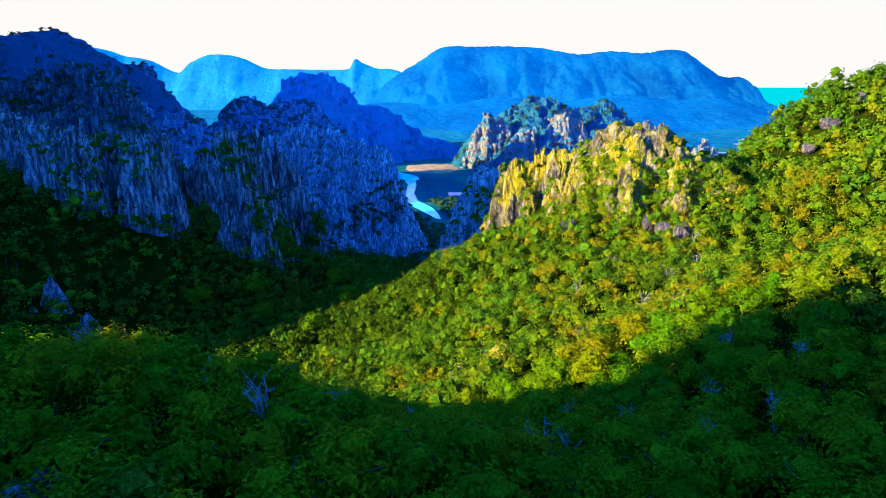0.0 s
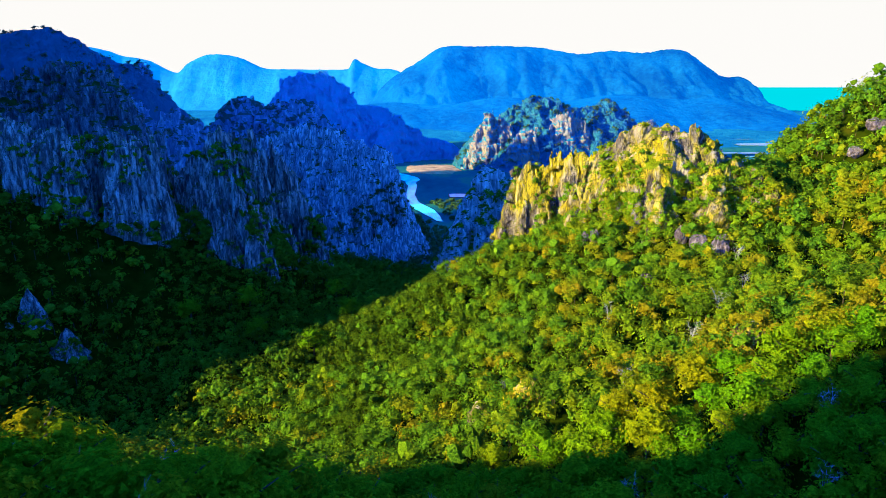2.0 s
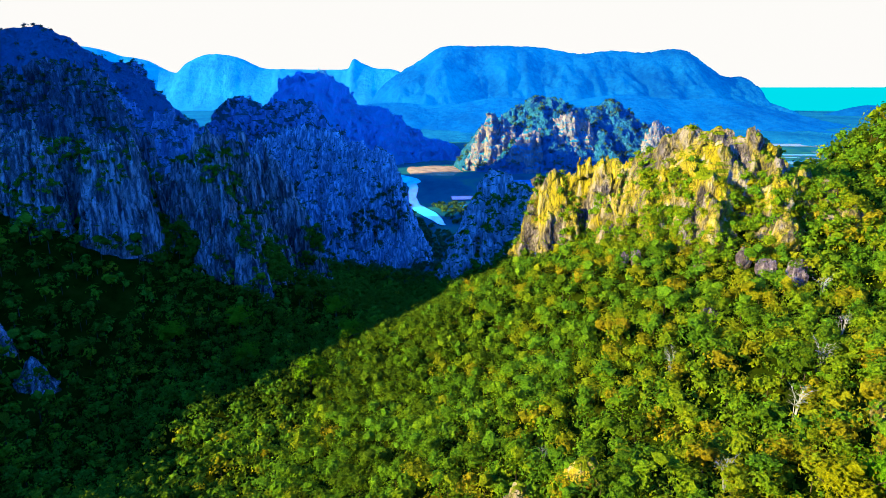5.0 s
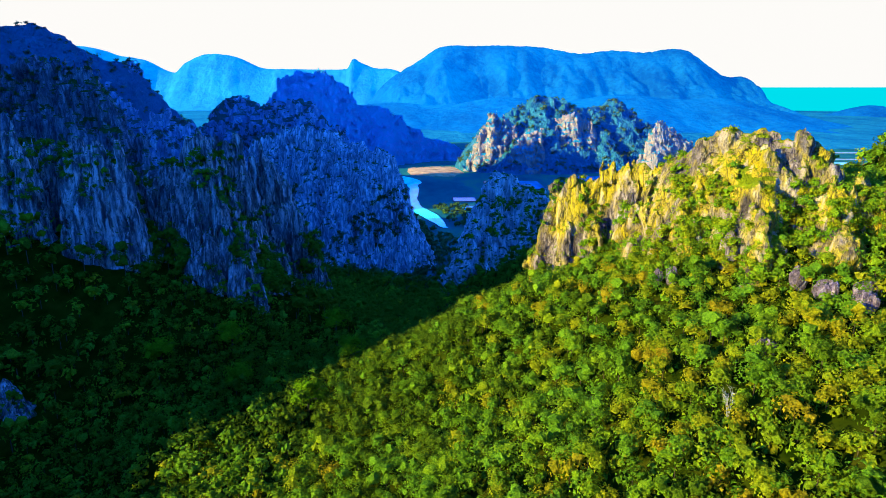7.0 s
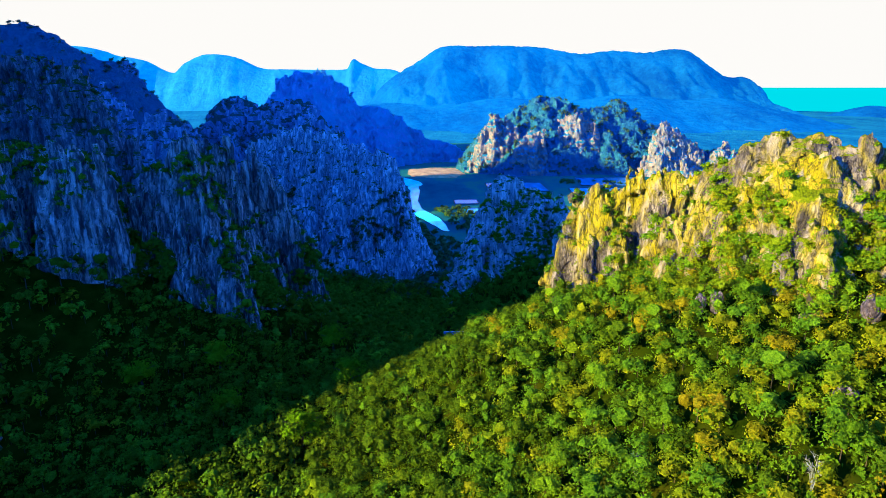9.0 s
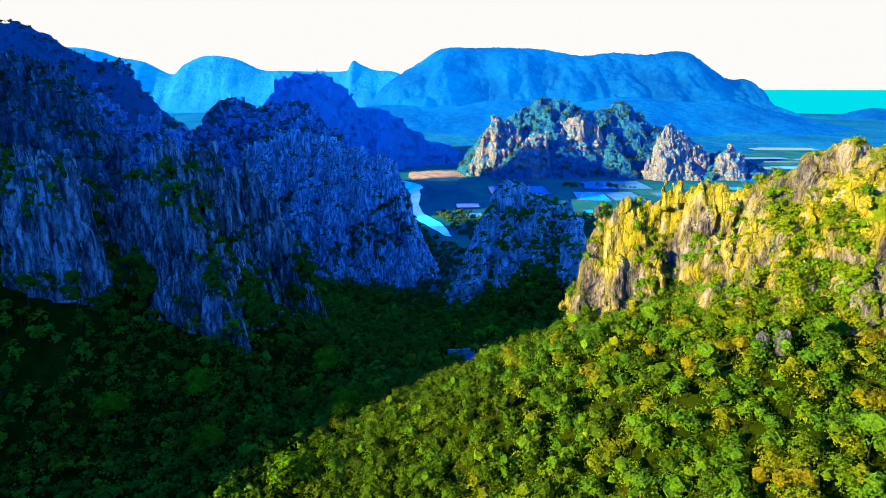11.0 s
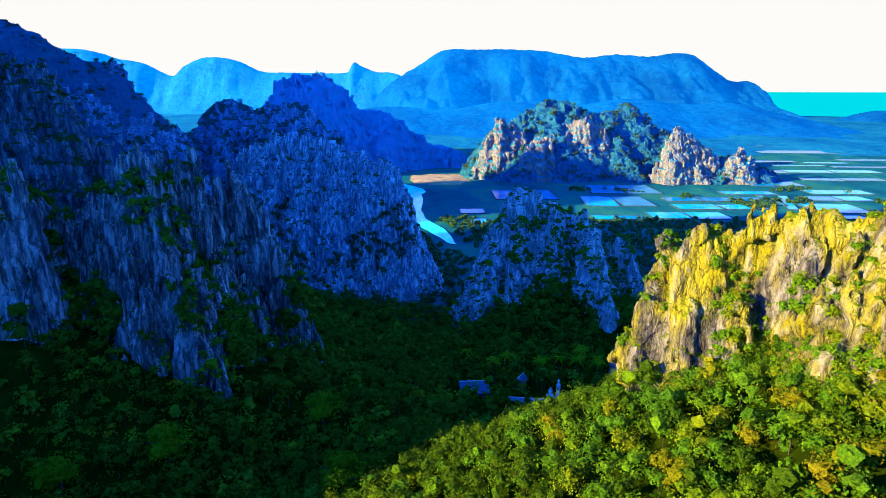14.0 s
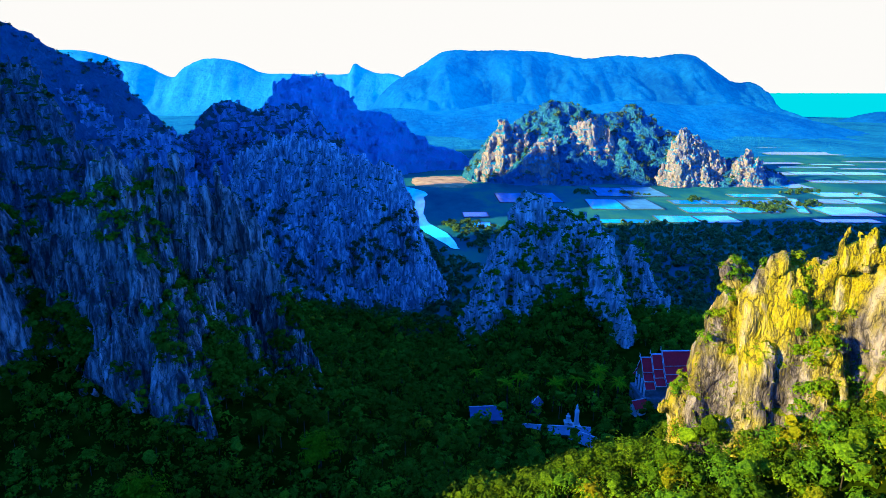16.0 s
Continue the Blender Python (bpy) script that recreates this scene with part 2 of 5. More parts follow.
LEAF_BACK = leaf_material("hazed_mountain_leaves", [(0.0, (0.006, 0.075, 0.13)), (0.6, (0.010, 0.105, 0.16)), (1.0, (0.03, 0.14, 0.15))], grain=0.35)
BARK = plain_material("bark", (0.05, 0.036, 0.024), 0.9, 0.4, 3.0)
DEAD = plain_material("bare_wood", (0.19, 0.19, 0.185), 0.8, 0.25, 3.0)


# ---------------------------------------------------------------- noise and meshes
def hashed(ix, iy, iz, seed):
    h = (ix.astype(np.int64) * 374761393 + iy.astype(np.int64) * 668265263 + iz.astype(np.int64) * 2147483647 + seed * 974711) & 0xFFFFFFFF
    h = ((h ^ (h >> 13)) * 1274126177) & 0xFFFFFFFF
    h = ((h ^ (h >> 16)) * 2246822519) & 0xFFFFFFFF
    return ((h ^ (h >> 15)) & 0xFFFF) / 65535.0


def vnoise(x, y, z, seed=0):
    """Smooth value noise from 0 to 1."""
    ix, iy, iz = np.floor(x), np.floor(y), np.floor(z)
    fx, fy, fz = x - ix, y - iy, z - iz
    fx, fy, fz = (f * f * (3 - 2 * f) for f in (fx, fy, fz))
    total = 0
    for dx in (0, 1):
        for dy in (0, 1):
            for dz in (0, 1):
                w = (fx if dx else 1 - fx) * (fy if dy else 1 - fy) * (fz if dz else 1 - fz)
                total = total + w * hashed(ix + dx, iy + dy, iz + dz, seed)
    return total


def fbm(x, y, z, seed=0, octaves=4):
    total, amp, norm = 0, 1.0, 0
    for o in range(octaves):
        total = total + amp * vnoise(x * 2 ** o, y * 2 ** o, z * 2 ** o, seed + o)
        norm += amp
        amp *= 0.5
    return total / norm


def cells(x, y, z, seed=0):
    """Distance to the nearest and second nearest of scattered points, and the nearest one's own random number."""
    ix, iy, iz = np.floor(x), np.floor(y), np.floor(z)
    f1, f2, own = np.full(x.shape, 9.0), np.full(x.shape, 9.0), np.zeros(x.shape)
    for dx in (-1, 0, 1):
        for dy in (-1, 0, 1):
            for dz in (-1, 0, 1):
                a, b, c = ix + dx, iy + dy, iz + dz
                d = np.sqrt((a + hashed(a, b, c, seed) - x) ** 2 + (b + hashed(a, b, c, seed + 1) - y) ** 2 + (c + hashed(a, b, c, seed + 2) - z) ** 2)
                near = d < f1
                f2 = np.where(near, f1, np.minimum(f2, d))
                own = np.where(near, hashed(a, b, c, seed + 3), own)
                f1 = np.where(near, d, f1)
    return f1, f2, own


def mesh_from(name, verts, quads, mat, smooth=True, tint=None):
    """A mesh of quads from arrays."""
    me = bpy.data.meshes.new(name)
    me.vertices.add(len(verts))
    me.vertices.foreach_set("co", np.asarray(verts, np.float32).ravel())
    n, k = quads.shape
    me.loops.add(n * k)
    me.loops.foreach_set("vertex_index", np.asarray(quads, np.int32).ravel())
    me.polygons.add(n)
    me.polygons.foreach_set("loop_start", np.arange(0, n * k, k, dtype=np.int32))
    me.polygons.foreach_set("loop_total", np.full(n, k, np.int32))
    me.polygons.foreach_set("use_smooth", np.full(n, smooth, bool))
    if tint is not None:
        at = me.attributes.new("tint", "FLOAT", "POINT")
        at.data.foreach_set("value", np.asarray(tint, np.float32))
    me.materials.append(mat)
    me.update(calc_edges=True)
    me.validate()
    return me


def part(name, bm, mat, parent=None, label=""):
    me = bpy.data.meshes.new(name)
    bm.normal_update()
    bm.to_mesh(me)
    bm.free()
    me.materials.append(mat)
    ob = new(name, me)
    ob.parent = parent
    return tagged(ob, label)


# ---------------------------------------------------------------- the lie of the land
GX = np.array([-240, -150, -105, -70, -35, 0, 35, 75, 130, 230], float)
GY = np.array([-40, 40, 105, 160, 215, 280, 360, 460, 600], float)
GZ = np.array([
    [150, 152, 150, 148, 146, 142, 148, 155, 160, 160],
    [138, 133, 131, 132, 135, 125, 126, 138, 150, 160],
    [106, 95, 92, 91, 92, 98, 116, 130, 150, 165],
    [102, 76, 64, 67, 75, 91, 111, 126, 150, 168],
    [118, 80, 65, 70, 74, 94, 112, 126, 157, 165],
    [125, 108, 93, 76, 63, 54, 52, 65, 100, 115],
    [100, 75, 60, 46, 40, 37, 37, 38, 45, 45],
    [60, 38, 30, 20, 12, 18, 38, 34, 24, 10],
    [0, 0, 0, 0, 0, 0, 0, 0, 0, 0]], float)


def catmull(p0, p1, p2, p3, u):
    return p1 + 0.5 * u * (p2 - p0 + u * (2 * p0 - 5 * p1 + 4 * p2 - p3 + u * (3 * (p1 - p2) + p3 - p0)))


def along(axis, v):
    v = np.clip(v, axis[0], axis[-1])
    i = np.clip(np.searchsorted(axis, v, side="right") - 1, 0, len(axis) - 2)
    return i, (v - axis[i]) / (axis[i + 1] - axis[i])


def land(x, y):
    """The ground's height."""
    x, y = np.asarray(x, float), np.asarray(y, float)
    i, u = along(GX, x)
    j, v = along(GY, y)
    nx, ny = len(GX) - 1, len(GY) - 1
    rows = []
    for dj in (-1, 0, 1, 2):
        jj = np.clip(j + dj, 0, ny)
        rows.append(catmull(*(GZ[jj, np.clip(i + di, 0, nx)] for di in (-1, 0, 1, 2)), u))
    z = catmull(*rows, v)
    out = np.maximum(np.maximum(GX[0] - x, x - GX[-1]) / 420, np.maximum(GY[0] - y, 0) / 420)
    out = np.clip(out, 0, 1)
    z = z * (1 - out * out * (3 - 2 * out))
    z = z + 9.5 * np.exp(-((x - 66) / 17) ** 2 - ((y - 184) / 15) ** 2)     # the slope heaped against the crag
    z = z - 7.5 * np.exp(-((x - 97) / 17) ** 2 - ((y - 188) / 26) ** 2)     # the saddle beside it
    for bx, by, rise, wide in ((54, 81, 4.5, 18), (75, 127, -5.0, 16), (11, 103, 5.0, 15), (-8, 46, 2.5, 14), (38, 174, 3.0, 12), (-42, 66, -3.0, 12), (-84, 24, 19.0, 13), (103, 220, -12.0, 16)):     # swells and dips of the near slope; (-84, 24) is an unseen knoll added for shade
        z = z + rise * np.exp(-((x - bx) ** 2 + (y - by) ** 2) / wide ** 2)
    rough = fbm(x / 28, y / 28, x * 0, 5, 4) - 0.5
    return z + rough * 9 * np.clip(z / 40, 0, 1) + (fbm(x / 120, y / 120, x * 0, 9, 3) - 0.5) * 0.8


def sheet(name, xs, ys, zf, mat):
    X, Y = np.meshgrid(xs, ys)
    Z = zf(X, Y)
    nx, ny = len(xs), len(ys)
    idx = np.arange(nx * ny).reshape(ny, nx)
    quads = np.stack([idx[:-1, :-1], idx[:-1, 1:], idx[1:, 1:], idx[1:, :-1]], -1).reshape(-1, 4)
    return mesh_from(name, np.stack([X, Y, Z], -1).reshape(-1, 3), quads, mat)


def ground_material():
    m, nt, bsdf = material("forest_floor_and_hazed_marsh")
    geo = nt.nodes.new("ShaderNodeNewGeometry")
    sep = nt.nodes.new("ShaderNodeSeparateXYZ")
    nt.links.new(geo.outputs["Position"], sep.inputs[0])
    n = noise_of(nt, place(nt), 0.2, 6)
    wide = noise_of(nt, place(nt, (1, 0.45, 1)), 0.012, 5, 0.6)
    # floor darkened so that the gaps between crowns read as shade
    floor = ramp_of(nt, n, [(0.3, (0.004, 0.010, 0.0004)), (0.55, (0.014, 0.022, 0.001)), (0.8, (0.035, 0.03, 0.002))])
    # marsh greens turned bluer for the haze over the plain
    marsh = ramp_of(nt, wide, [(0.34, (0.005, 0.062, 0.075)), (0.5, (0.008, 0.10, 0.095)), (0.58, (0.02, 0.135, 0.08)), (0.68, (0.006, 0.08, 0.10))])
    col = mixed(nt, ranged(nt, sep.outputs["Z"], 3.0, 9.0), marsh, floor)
    nt.links.new(col, bsdf.inputs["Base Color"])
    bsdf.inputs["Roughness"].default_value = 1.0
    bsdf.inputs["Specular IOR Level"].default_value = 0.0
    bump_of(nt, bsdf, n, 0.6, 0.6)
    return m


def spaced(parts):
    return np.unique(np.concatenate([np.linspace(a, b, n) for a, b, n in parts]))


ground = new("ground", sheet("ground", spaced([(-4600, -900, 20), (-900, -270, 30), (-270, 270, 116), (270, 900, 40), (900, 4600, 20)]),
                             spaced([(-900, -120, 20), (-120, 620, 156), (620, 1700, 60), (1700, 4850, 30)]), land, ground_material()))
tagged(ground, "forest floor of the hills running out into a flat green marsh plain", "ground", kind="structure")


# ---------------------------------------------------------------- limestone towers
def tower(x, y, top, rx, ry, seed, res, ragged, slim, blade):
    """One limestone tower as verts and quads: sides of overlapping blades and blocks, gullies, a ragged crown."""
    zb = float(np.min(land(np.array([x - rx, x + rx, x, x]), np.array([y, y, y - ry, y + ry])))) - 8
    high = top - zb
    m = max(rx, ry)
    around = int(np.clip(2 * math.pi * m * 1.1 / res, 28, 460))
    rings = int(np.clip((high + m) / res, 14, 150))
    u = np.linspace(0, 2 * math.pi, around, endpoint=False)
    s = np.linspace(0, 1, rings)
    v = np.sin(s * math.pi / 2) ** 1.25
    r = np.maximum(np.cos(s * math.pi / 2), 0) ** (2 * slim) * (1 + 0.35 * np.exp(-v * 3.5))
    U, V = np.meshgrid(u, v)
    Rr = np.meshgrid(u, r)[1]
    cx, cy = np.cos(U), np.sin(U)
    shape = 1 + 0.7 * (fbm(cx * 1.2 + 7, cy * 1.2, V * 0.9, seed, 3) - 0.5)
    px, py, pz = cx * rx * Rr * shape, cy * ry * Rr * shape, zb + V * high
    wx, wy = x + px, y + py
    gully = 1 - np.abs(2 * fbm(wx / (m * 0.9), wy / (m * 0.9), pz / 70, seed + 11, 3) - 1)
    lean = (fbm(wx / 40, wy / 40, pz / 40, seed + 13, 2) - 0.5) * 14
    f1, f2, own = cells((wx + lean) / (4.6 * blade), (wy + lean) / (4.6 * blade), pz / (15.2 * blade), seed + 17)
    g1, g2, mine = cells((wx + lean) / (1.7 * blade), (wy + lean) / (1.7 * blade), pz / (5.6 * blade), seed + 19)
    ledge = fbm(wx / 26, wy / 26, pz / 10, seed + 41, 3) - 0.5
    push = -(gully ** 3) * 0.30 * m + ((1 - f1) * 2.1 + own * 2.4 - 1.6) * blade + ((1 - g1) * 1.0 + mine * 0.9 - 0.7) * blade
    push = (push + ledge * 0.22 * min(m, 30)) * ragged * np.clip(Rr * 2.2, 0, 1)
    wx, wy = wx + cx * push, wy + cy * push
    crown = np.clip(V - 0.35, 0, 1) * 1.5
    pz = pz + ((own - 0.5) * 4.5 + (1 - f1) * 2.0 - 1.0 + (mine - 0.5) * 1.6) * blade * ragged * crown - (gully ** 2) * 0.10 * min(high, 50) * crown * ragged
    verts = np.stack([wx, wy, pz], -1).reshape(-1, 3)
    idx = np.arange(rings * around).reshape(rings, around)
    nxt = np.roll(idx, -1, 1)
    quads = np.stack([idx[:-1], nxt[:-1], nxt[1:], idx[1:]], -1).reshape(-1, 4)
    return verts, quads


HILLS = {}


def spire(x, y, top, rx, ry, seed):
    """A single pinnacle standing free."""
    v, q = tower(x, y, top, rx, ry, seed, 0.72, 0.5, 0.9, 0.6)
    foot = np.array([x, y, float(land(np.array([x]), np.array([y]))[0])])
    ob = new("rock_spire", mesh_from("rock_spire", v - foot, q, ROCK_SHADE, False))
    ob.location = foot
    tagged(ob, "fluted bluish limestone spire standing among shaded trees", "limestone spire")


def skin(f, origin, step):
    """The surface where a sampled field passes through zero: one vertex in each crossed cell, one quad for each crossed edge."""
    inside = f > 0
    corners = [(i, j, k) for i in (0, 1) for j in (0, 1) for k in (0, 1)]
    nx, ny, nz = (n - 1 for n in f.shape)
    count = sum(inside[i:i + nx, j:j + ny, k:k + nz].astype(np.int8) for i, j, k in corners)
    cell = np.argwhere((count > 0) & (count < 8))
    at = np.full((nx, ny, nz), -1, np.int64)
    at[tuple(cell.T)] = np.arange(len(cell))
    val = [f[cell[:, 0] + i, cell[:, 1] + j, cell[:, 2] + k] for i, j, k in corners]
    total, hits = np.zeros((len(cell), 3)), np.zeros(len(cell))
    for a in range(8):
        for b in range(a + 1, 8):
            pa, pb = np.array(corners[a], float), np.array(corners[b], float)
            if np.abs(pa - pb).sum() == 1:
                cross = (val[a] > 0) != (val[b] > 0)
                t = np.where(cross, val[a] / np.where(cross, val[a] - val[b], 1), 0)
                total += (pa + t[:, None] * (pb - pa)) * cross[:, None]
                hits += cross
    verts = origin + (cell + total / hits[:, None]) * step
    quads = []
    for axis in range(3):
        u, v = (axis + 1) % 3, (axis + 2) % 3
        lo, hi = [slice(None)] * 3, [slice(None)] * 3
        lo[axis], hi[axis] = slice(0, -1), slice(1, None)
        e = np.argwhere(inside[tuple(lo)] != inside[tuple(hi)])
        e = e[(e[:, u] > 0) & (e[:, v] > 0) & (e[:, u] < (nx, ny, nz)[u]) & (e[:, v] < (nx, ny, nz)[v])]
        ring = []
        for du, dv in ((-1, -1), (0, -1), (0, 0), (-1, 0)):
            c = e.copy()
            c[:, u] += du
            c[:, v] += dv
            ring.append(at[tuple(c.T)])
        q = np.stack(ring, -1)
        out = inside[tuple(e.T)]
        quads.append(np.where(out[:, None], q, q[:, ::-1]))
    quads = np.concatenate(quads)
    return verts, quads[(quads >= 0).all(1)]


def islands(q, count, kind=None):
    """For each quad, the number of the connected sheet that it belongs to; sheets end where the kind changes."""
    if kind is not None:
        pair, q = np.unique(q + (kind[:, None] + 1) * count, return_inverse=True)
        q, count = q.reshape(-1, 4), len(pair)
    mark = np.arange(count)
    while True:
        low = mark[q].min(1)
        fresh = mark.copy()
        for c in range(4):
            np.minimum.at(fresh, q[:, c], low)
        fresh = fresh[fresh]
        if (fresh == mark).all():
            return np.unique(mark[q[:, 0]], return_inverse=True)[1]
        mark = fresh


def massif(name, label, key, spines, mat, step, seed, pad=14.0, warp=1.0, blade=1.0, tall=2.6, jag=1.0, ledge=1.0, bulge=1.0, piece="rock_rib"):
    """A karst hill from its crest lines. Each spine: points along the crest, how steeply the sides fall, how round the crest is."""
    pts = np.array([p for line, k, r in spines for p in line], float)
    x0, y0, x1, y1 = pts[:, 0].min() - pad, pts[:, 1].min() - pad, pts[:, 0].max() + pad, pts[:, 1].max() + pad
    xs, ys = np.arange(x0, x1, step), np.arange(y0, y1, step)
    X, Y = np.meshgrid(xs, ys, indexing="ij")
    ground = land(X, Y)
    zs = np.arange(max(ground.min(), -6.0) - 3, pts[:, 2].max() + 5 * blade, step)
    nil = X * 0
    wx = X + warp * ((fbm(X / 17, Y / 17, nil, seed, 3) - 0.5) * 13 + (fbm(X / 4.5, Y / 4.5, nil + 3, seed + 1, 2) - 0.5) * 3.4)
    wy = Y + warp * ((fbm(X / 17, Y / 17, nil + 9, seed + 2, 3) - 0.5) * 13 + (fbm(X / 4.5, Y / 4.5, nil + 7, seed + 3, 2) - 0.5) * 3.4)
    H, own = np.full(X.shape, -99.0), np.zeros(X.shape, int)
    for i, (line, steep, round_off) in enumerate(spines):
        for (ax, ay, az), (bx, by, bz) in zip(line, line[1:]):
            dx, dy = bx - ax, by - ay
            t = np.clip(((wx - ax) * dx + (wy - ay) * dy) / (dx * dx + dy * dy), 0, 1)
            d = np.hypot(wx - ax - t * dx, wy - ay - t * dy)
            h = az + t * (bz - az) - steep * (np.sqrt(d * d + round_off ** 2) - round_off)
            own = np.where(h > H, i, own)
            H = np.maximum(H, h)
    f1, f2, mine = cells(wx / (4.2 * blade), wy / (4.2 * blade), nil, seed + 5)
    g1, g2, less = cells(wx / (1.6 * blade), wy / (1.6 * blade), nil, seed + 6)
    H = H + jag * blade * ((mine - 0.5) * 4.2 + (0.5 - f1) * 1.8 + (less - 0.5) * 1.3)
    gx, gy = np.gradient(H, step)
    slope = np.sqrt(1 + np.clip(gx * gx + gy * gy, 0, 30))
    F = np.clip((H[..., None] - zs) / slope[..., None], -4 * blade - step, 4 * blade + step)
    near = np.argwhere((np.abs(F) < 3.8 * blade + step) & (zs > ground[..., None] - 3))
    px, py, pz = xs[near[:, 0]], ys[near[:, 1]], zs[near[:, 2]]
    bend = (fbm(px / 14, py / 14, pz / 14, seed + 7, 2) - 0.5) * 5 * blade
    a1, a2, one = cells((px + bend) / (3.4 * blade), (py + bend) / (3.4 * blade), pz / (3.4 * tall * blade), seed + 8)
    b1, b2, two = cells((px - bend) / (1.3 * blade), (py + bend) / (1.3 * blade), pz / (1.3 * tall * blade), seed + 9)
    shelf = fbm(px / 20, py / 20, pz / 6, seed + 10, 3) - 0.5
    cleft = np.clip(0.22 - (a2 - a1), 0, 1) * 5.0
    push = blade * ((one - 0.5) * 2.6 + (0.45 - a1) * 1.4 * bulge - cleft * bulge + (two - 0.5) * 0.9 + (0.45 - b1) * 0.6 * bulge) + shelf * 5.0 * ledge * blade
    F[tuple(near.T)] += push
    v, q = skin(F, np.array([x0, y0, zs[0]]), step)
    mid = v[q].mean(1)
    q = q[mid[:, 2] > land(mid[:, 0], mid[:, 1]) - 2.0]
    lump_of = islands(q, len(v))
    q = q[np.bincount(lump_of)[lump_of] > 300]
    mid = v[q].mean(1)
    whose = own[np.clip(((mid[:, 0] - x0) / step).astype(int), 0, len(xs) - 1), np.clip(((mid[:, 1] - y0) / step).astype(int), 0, len(ys) - 1)]
    lump_of = islands(q, len(v), whose)
    whose = np.where(np.bincount(lump_of)[lump_of] > 120, whose, -1)     # crumbs of one rib join the rib round them
    for again in range(60):
        if (whose >= 0).all():
            break
        touch = np.full(len(v), -1)
        for c in range(4):
            np.maximum.at(touch, q[:, c], whose)
        whose = np.where(whose < 0, touch[q].max(1), whose)
    lump_of = islands(q, len(v), whose)
    hill = new(name)
    hill.location = (*spines[0][0][0][:2], float(land(np.array([spines[0][0][0][0]]), np.array([spines[0][0][0][1]]))[0]))
    tagged(hill, label, "limestone hill")
    HILLS[key] = []
    for i in np.unique(lump_of):
        mineq = q[lump_of == i]
        used, back = np.unique(mineq, return_inverse=True)
        pv, pq = v[used], back.reshape(-1, 4)
        HILLS[key].append((pv, pq))
        ob = new(piece, mesh_from(piece, pv - np.array(hill.location), pq, mat, False))
        ob.parent = hill
    return hill


massif("limestone_crag", "sunlit yellow-grey limestone crag with lichen and bushes along its ridge", "crag", [
    ([(19.5, 223, 120), (20.5, 222.5, 128.5), (22.5, 222, 129.5), (24, 221, 126)], 5.5, 1.0),
    ([(25.5, 217.5, 131), (29, 217, 133.5), (35, 216, 134.5), (41, 208, 138), (46, 202, 140)], 7.0, 3.0),
    ([(46, 202, 141), (52, 194.5, 144.5), (58.5, 188, 148), (66, 182, 145.5), (74, 176, 139.5), (81, 170, 133)], 2.6, 4.0),
    ([(29.5, 215, 131), (30.5, 212.5, 123)], 7.0, 2.0),
    ([(19, 221, 116), (18.5, 218, 111)], 5.0, 1.0),
    ([(38, 208, 131), (40, 203, 124)], 4.0, 1.5),
    ([(48, 193, 139), (46, 186, 129)], 2.6, 1.5),
    ([(57, 182, 144), (54, 174, 132)], 2.2, 1.5),
    ([(68, 175, 141), (66, 167, 131)], 2.2, 1.5),
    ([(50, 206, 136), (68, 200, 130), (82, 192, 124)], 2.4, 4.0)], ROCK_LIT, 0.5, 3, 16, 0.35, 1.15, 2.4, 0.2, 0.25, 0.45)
massif("limestone_cliff", "blue-grey limestone cliff pillars with bushy ledges standing in shade", "pillars", [
    ([(-138, 269, 136), (-131, 269, 139), (-124, 268, 138), (-118, 267, 137.5)], 9.0, 2.5),
    ([(-178, 270, 139), (-165, 268, 142), (-155, 268, 141), (-151, 269, 136)], 7.0, 3.0),
    ([(-142, 284, 132), (-165, 288, 138), (-194, 298, 141), (-216, 308, 147), (-250, 320, 150)], 4.0, 4.0),
    ([(-128, 280, 131), (-140, 292, 132)], 3.0, 3.0),
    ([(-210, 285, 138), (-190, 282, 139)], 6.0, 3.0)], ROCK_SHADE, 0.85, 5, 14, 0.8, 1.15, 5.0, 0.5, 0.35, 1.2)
massif("limestone_ridge", "ragged blue-grey limestone ridge of fluted ribs with bushes", "ridge", [
    ([(-98.5, 285, 140), (-94.5, 282, 134), (-91, 278, 120), (-86, 273, 110), (-80, 268, 99), (-75, 264.5, 88)], 6.0, 1.4),
    ([(-134, 288, 114), (-113, 287, 128), (-105, 286, 134), (-98.5, 285, 139.5)], 2.6, 1.6),
    ([(-99, 302, 136), (-92, 303, 137), (-88, 303, 131), (-85, 299, 116), (-80, 294, 98), (-76, 290, 84)], 6.0, 1.4),
    ([(-92, 319, 127), (-85, 320, 129), (-80, 320, 126), (-74, 320, 114), (-69, 318, 104), (-65, 316, 90), (-62, 314, 72)], 5.5, 1.4),
    ([(-99, 283, 134), (-99, 276, 116), (-98, 270, 103), (-97, 266, 94)], 5.0, 1.4),
    ([(-112, 285, 126), (-113, 277, 112), (-113, 270, 100)], 4.2, 1.6),
    ([(-124, 286, 118), (-126, 276, 106)], 4.0, 1.6),
    ([(-98, 288, 137), (-104, 302, 128), (-125, 316, 120)], 2.8, 2.5),
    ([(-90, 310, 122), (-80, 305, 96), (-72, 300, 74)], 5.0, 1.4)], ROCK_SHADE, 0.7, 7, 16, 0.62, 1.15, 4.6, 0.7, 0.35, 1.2)
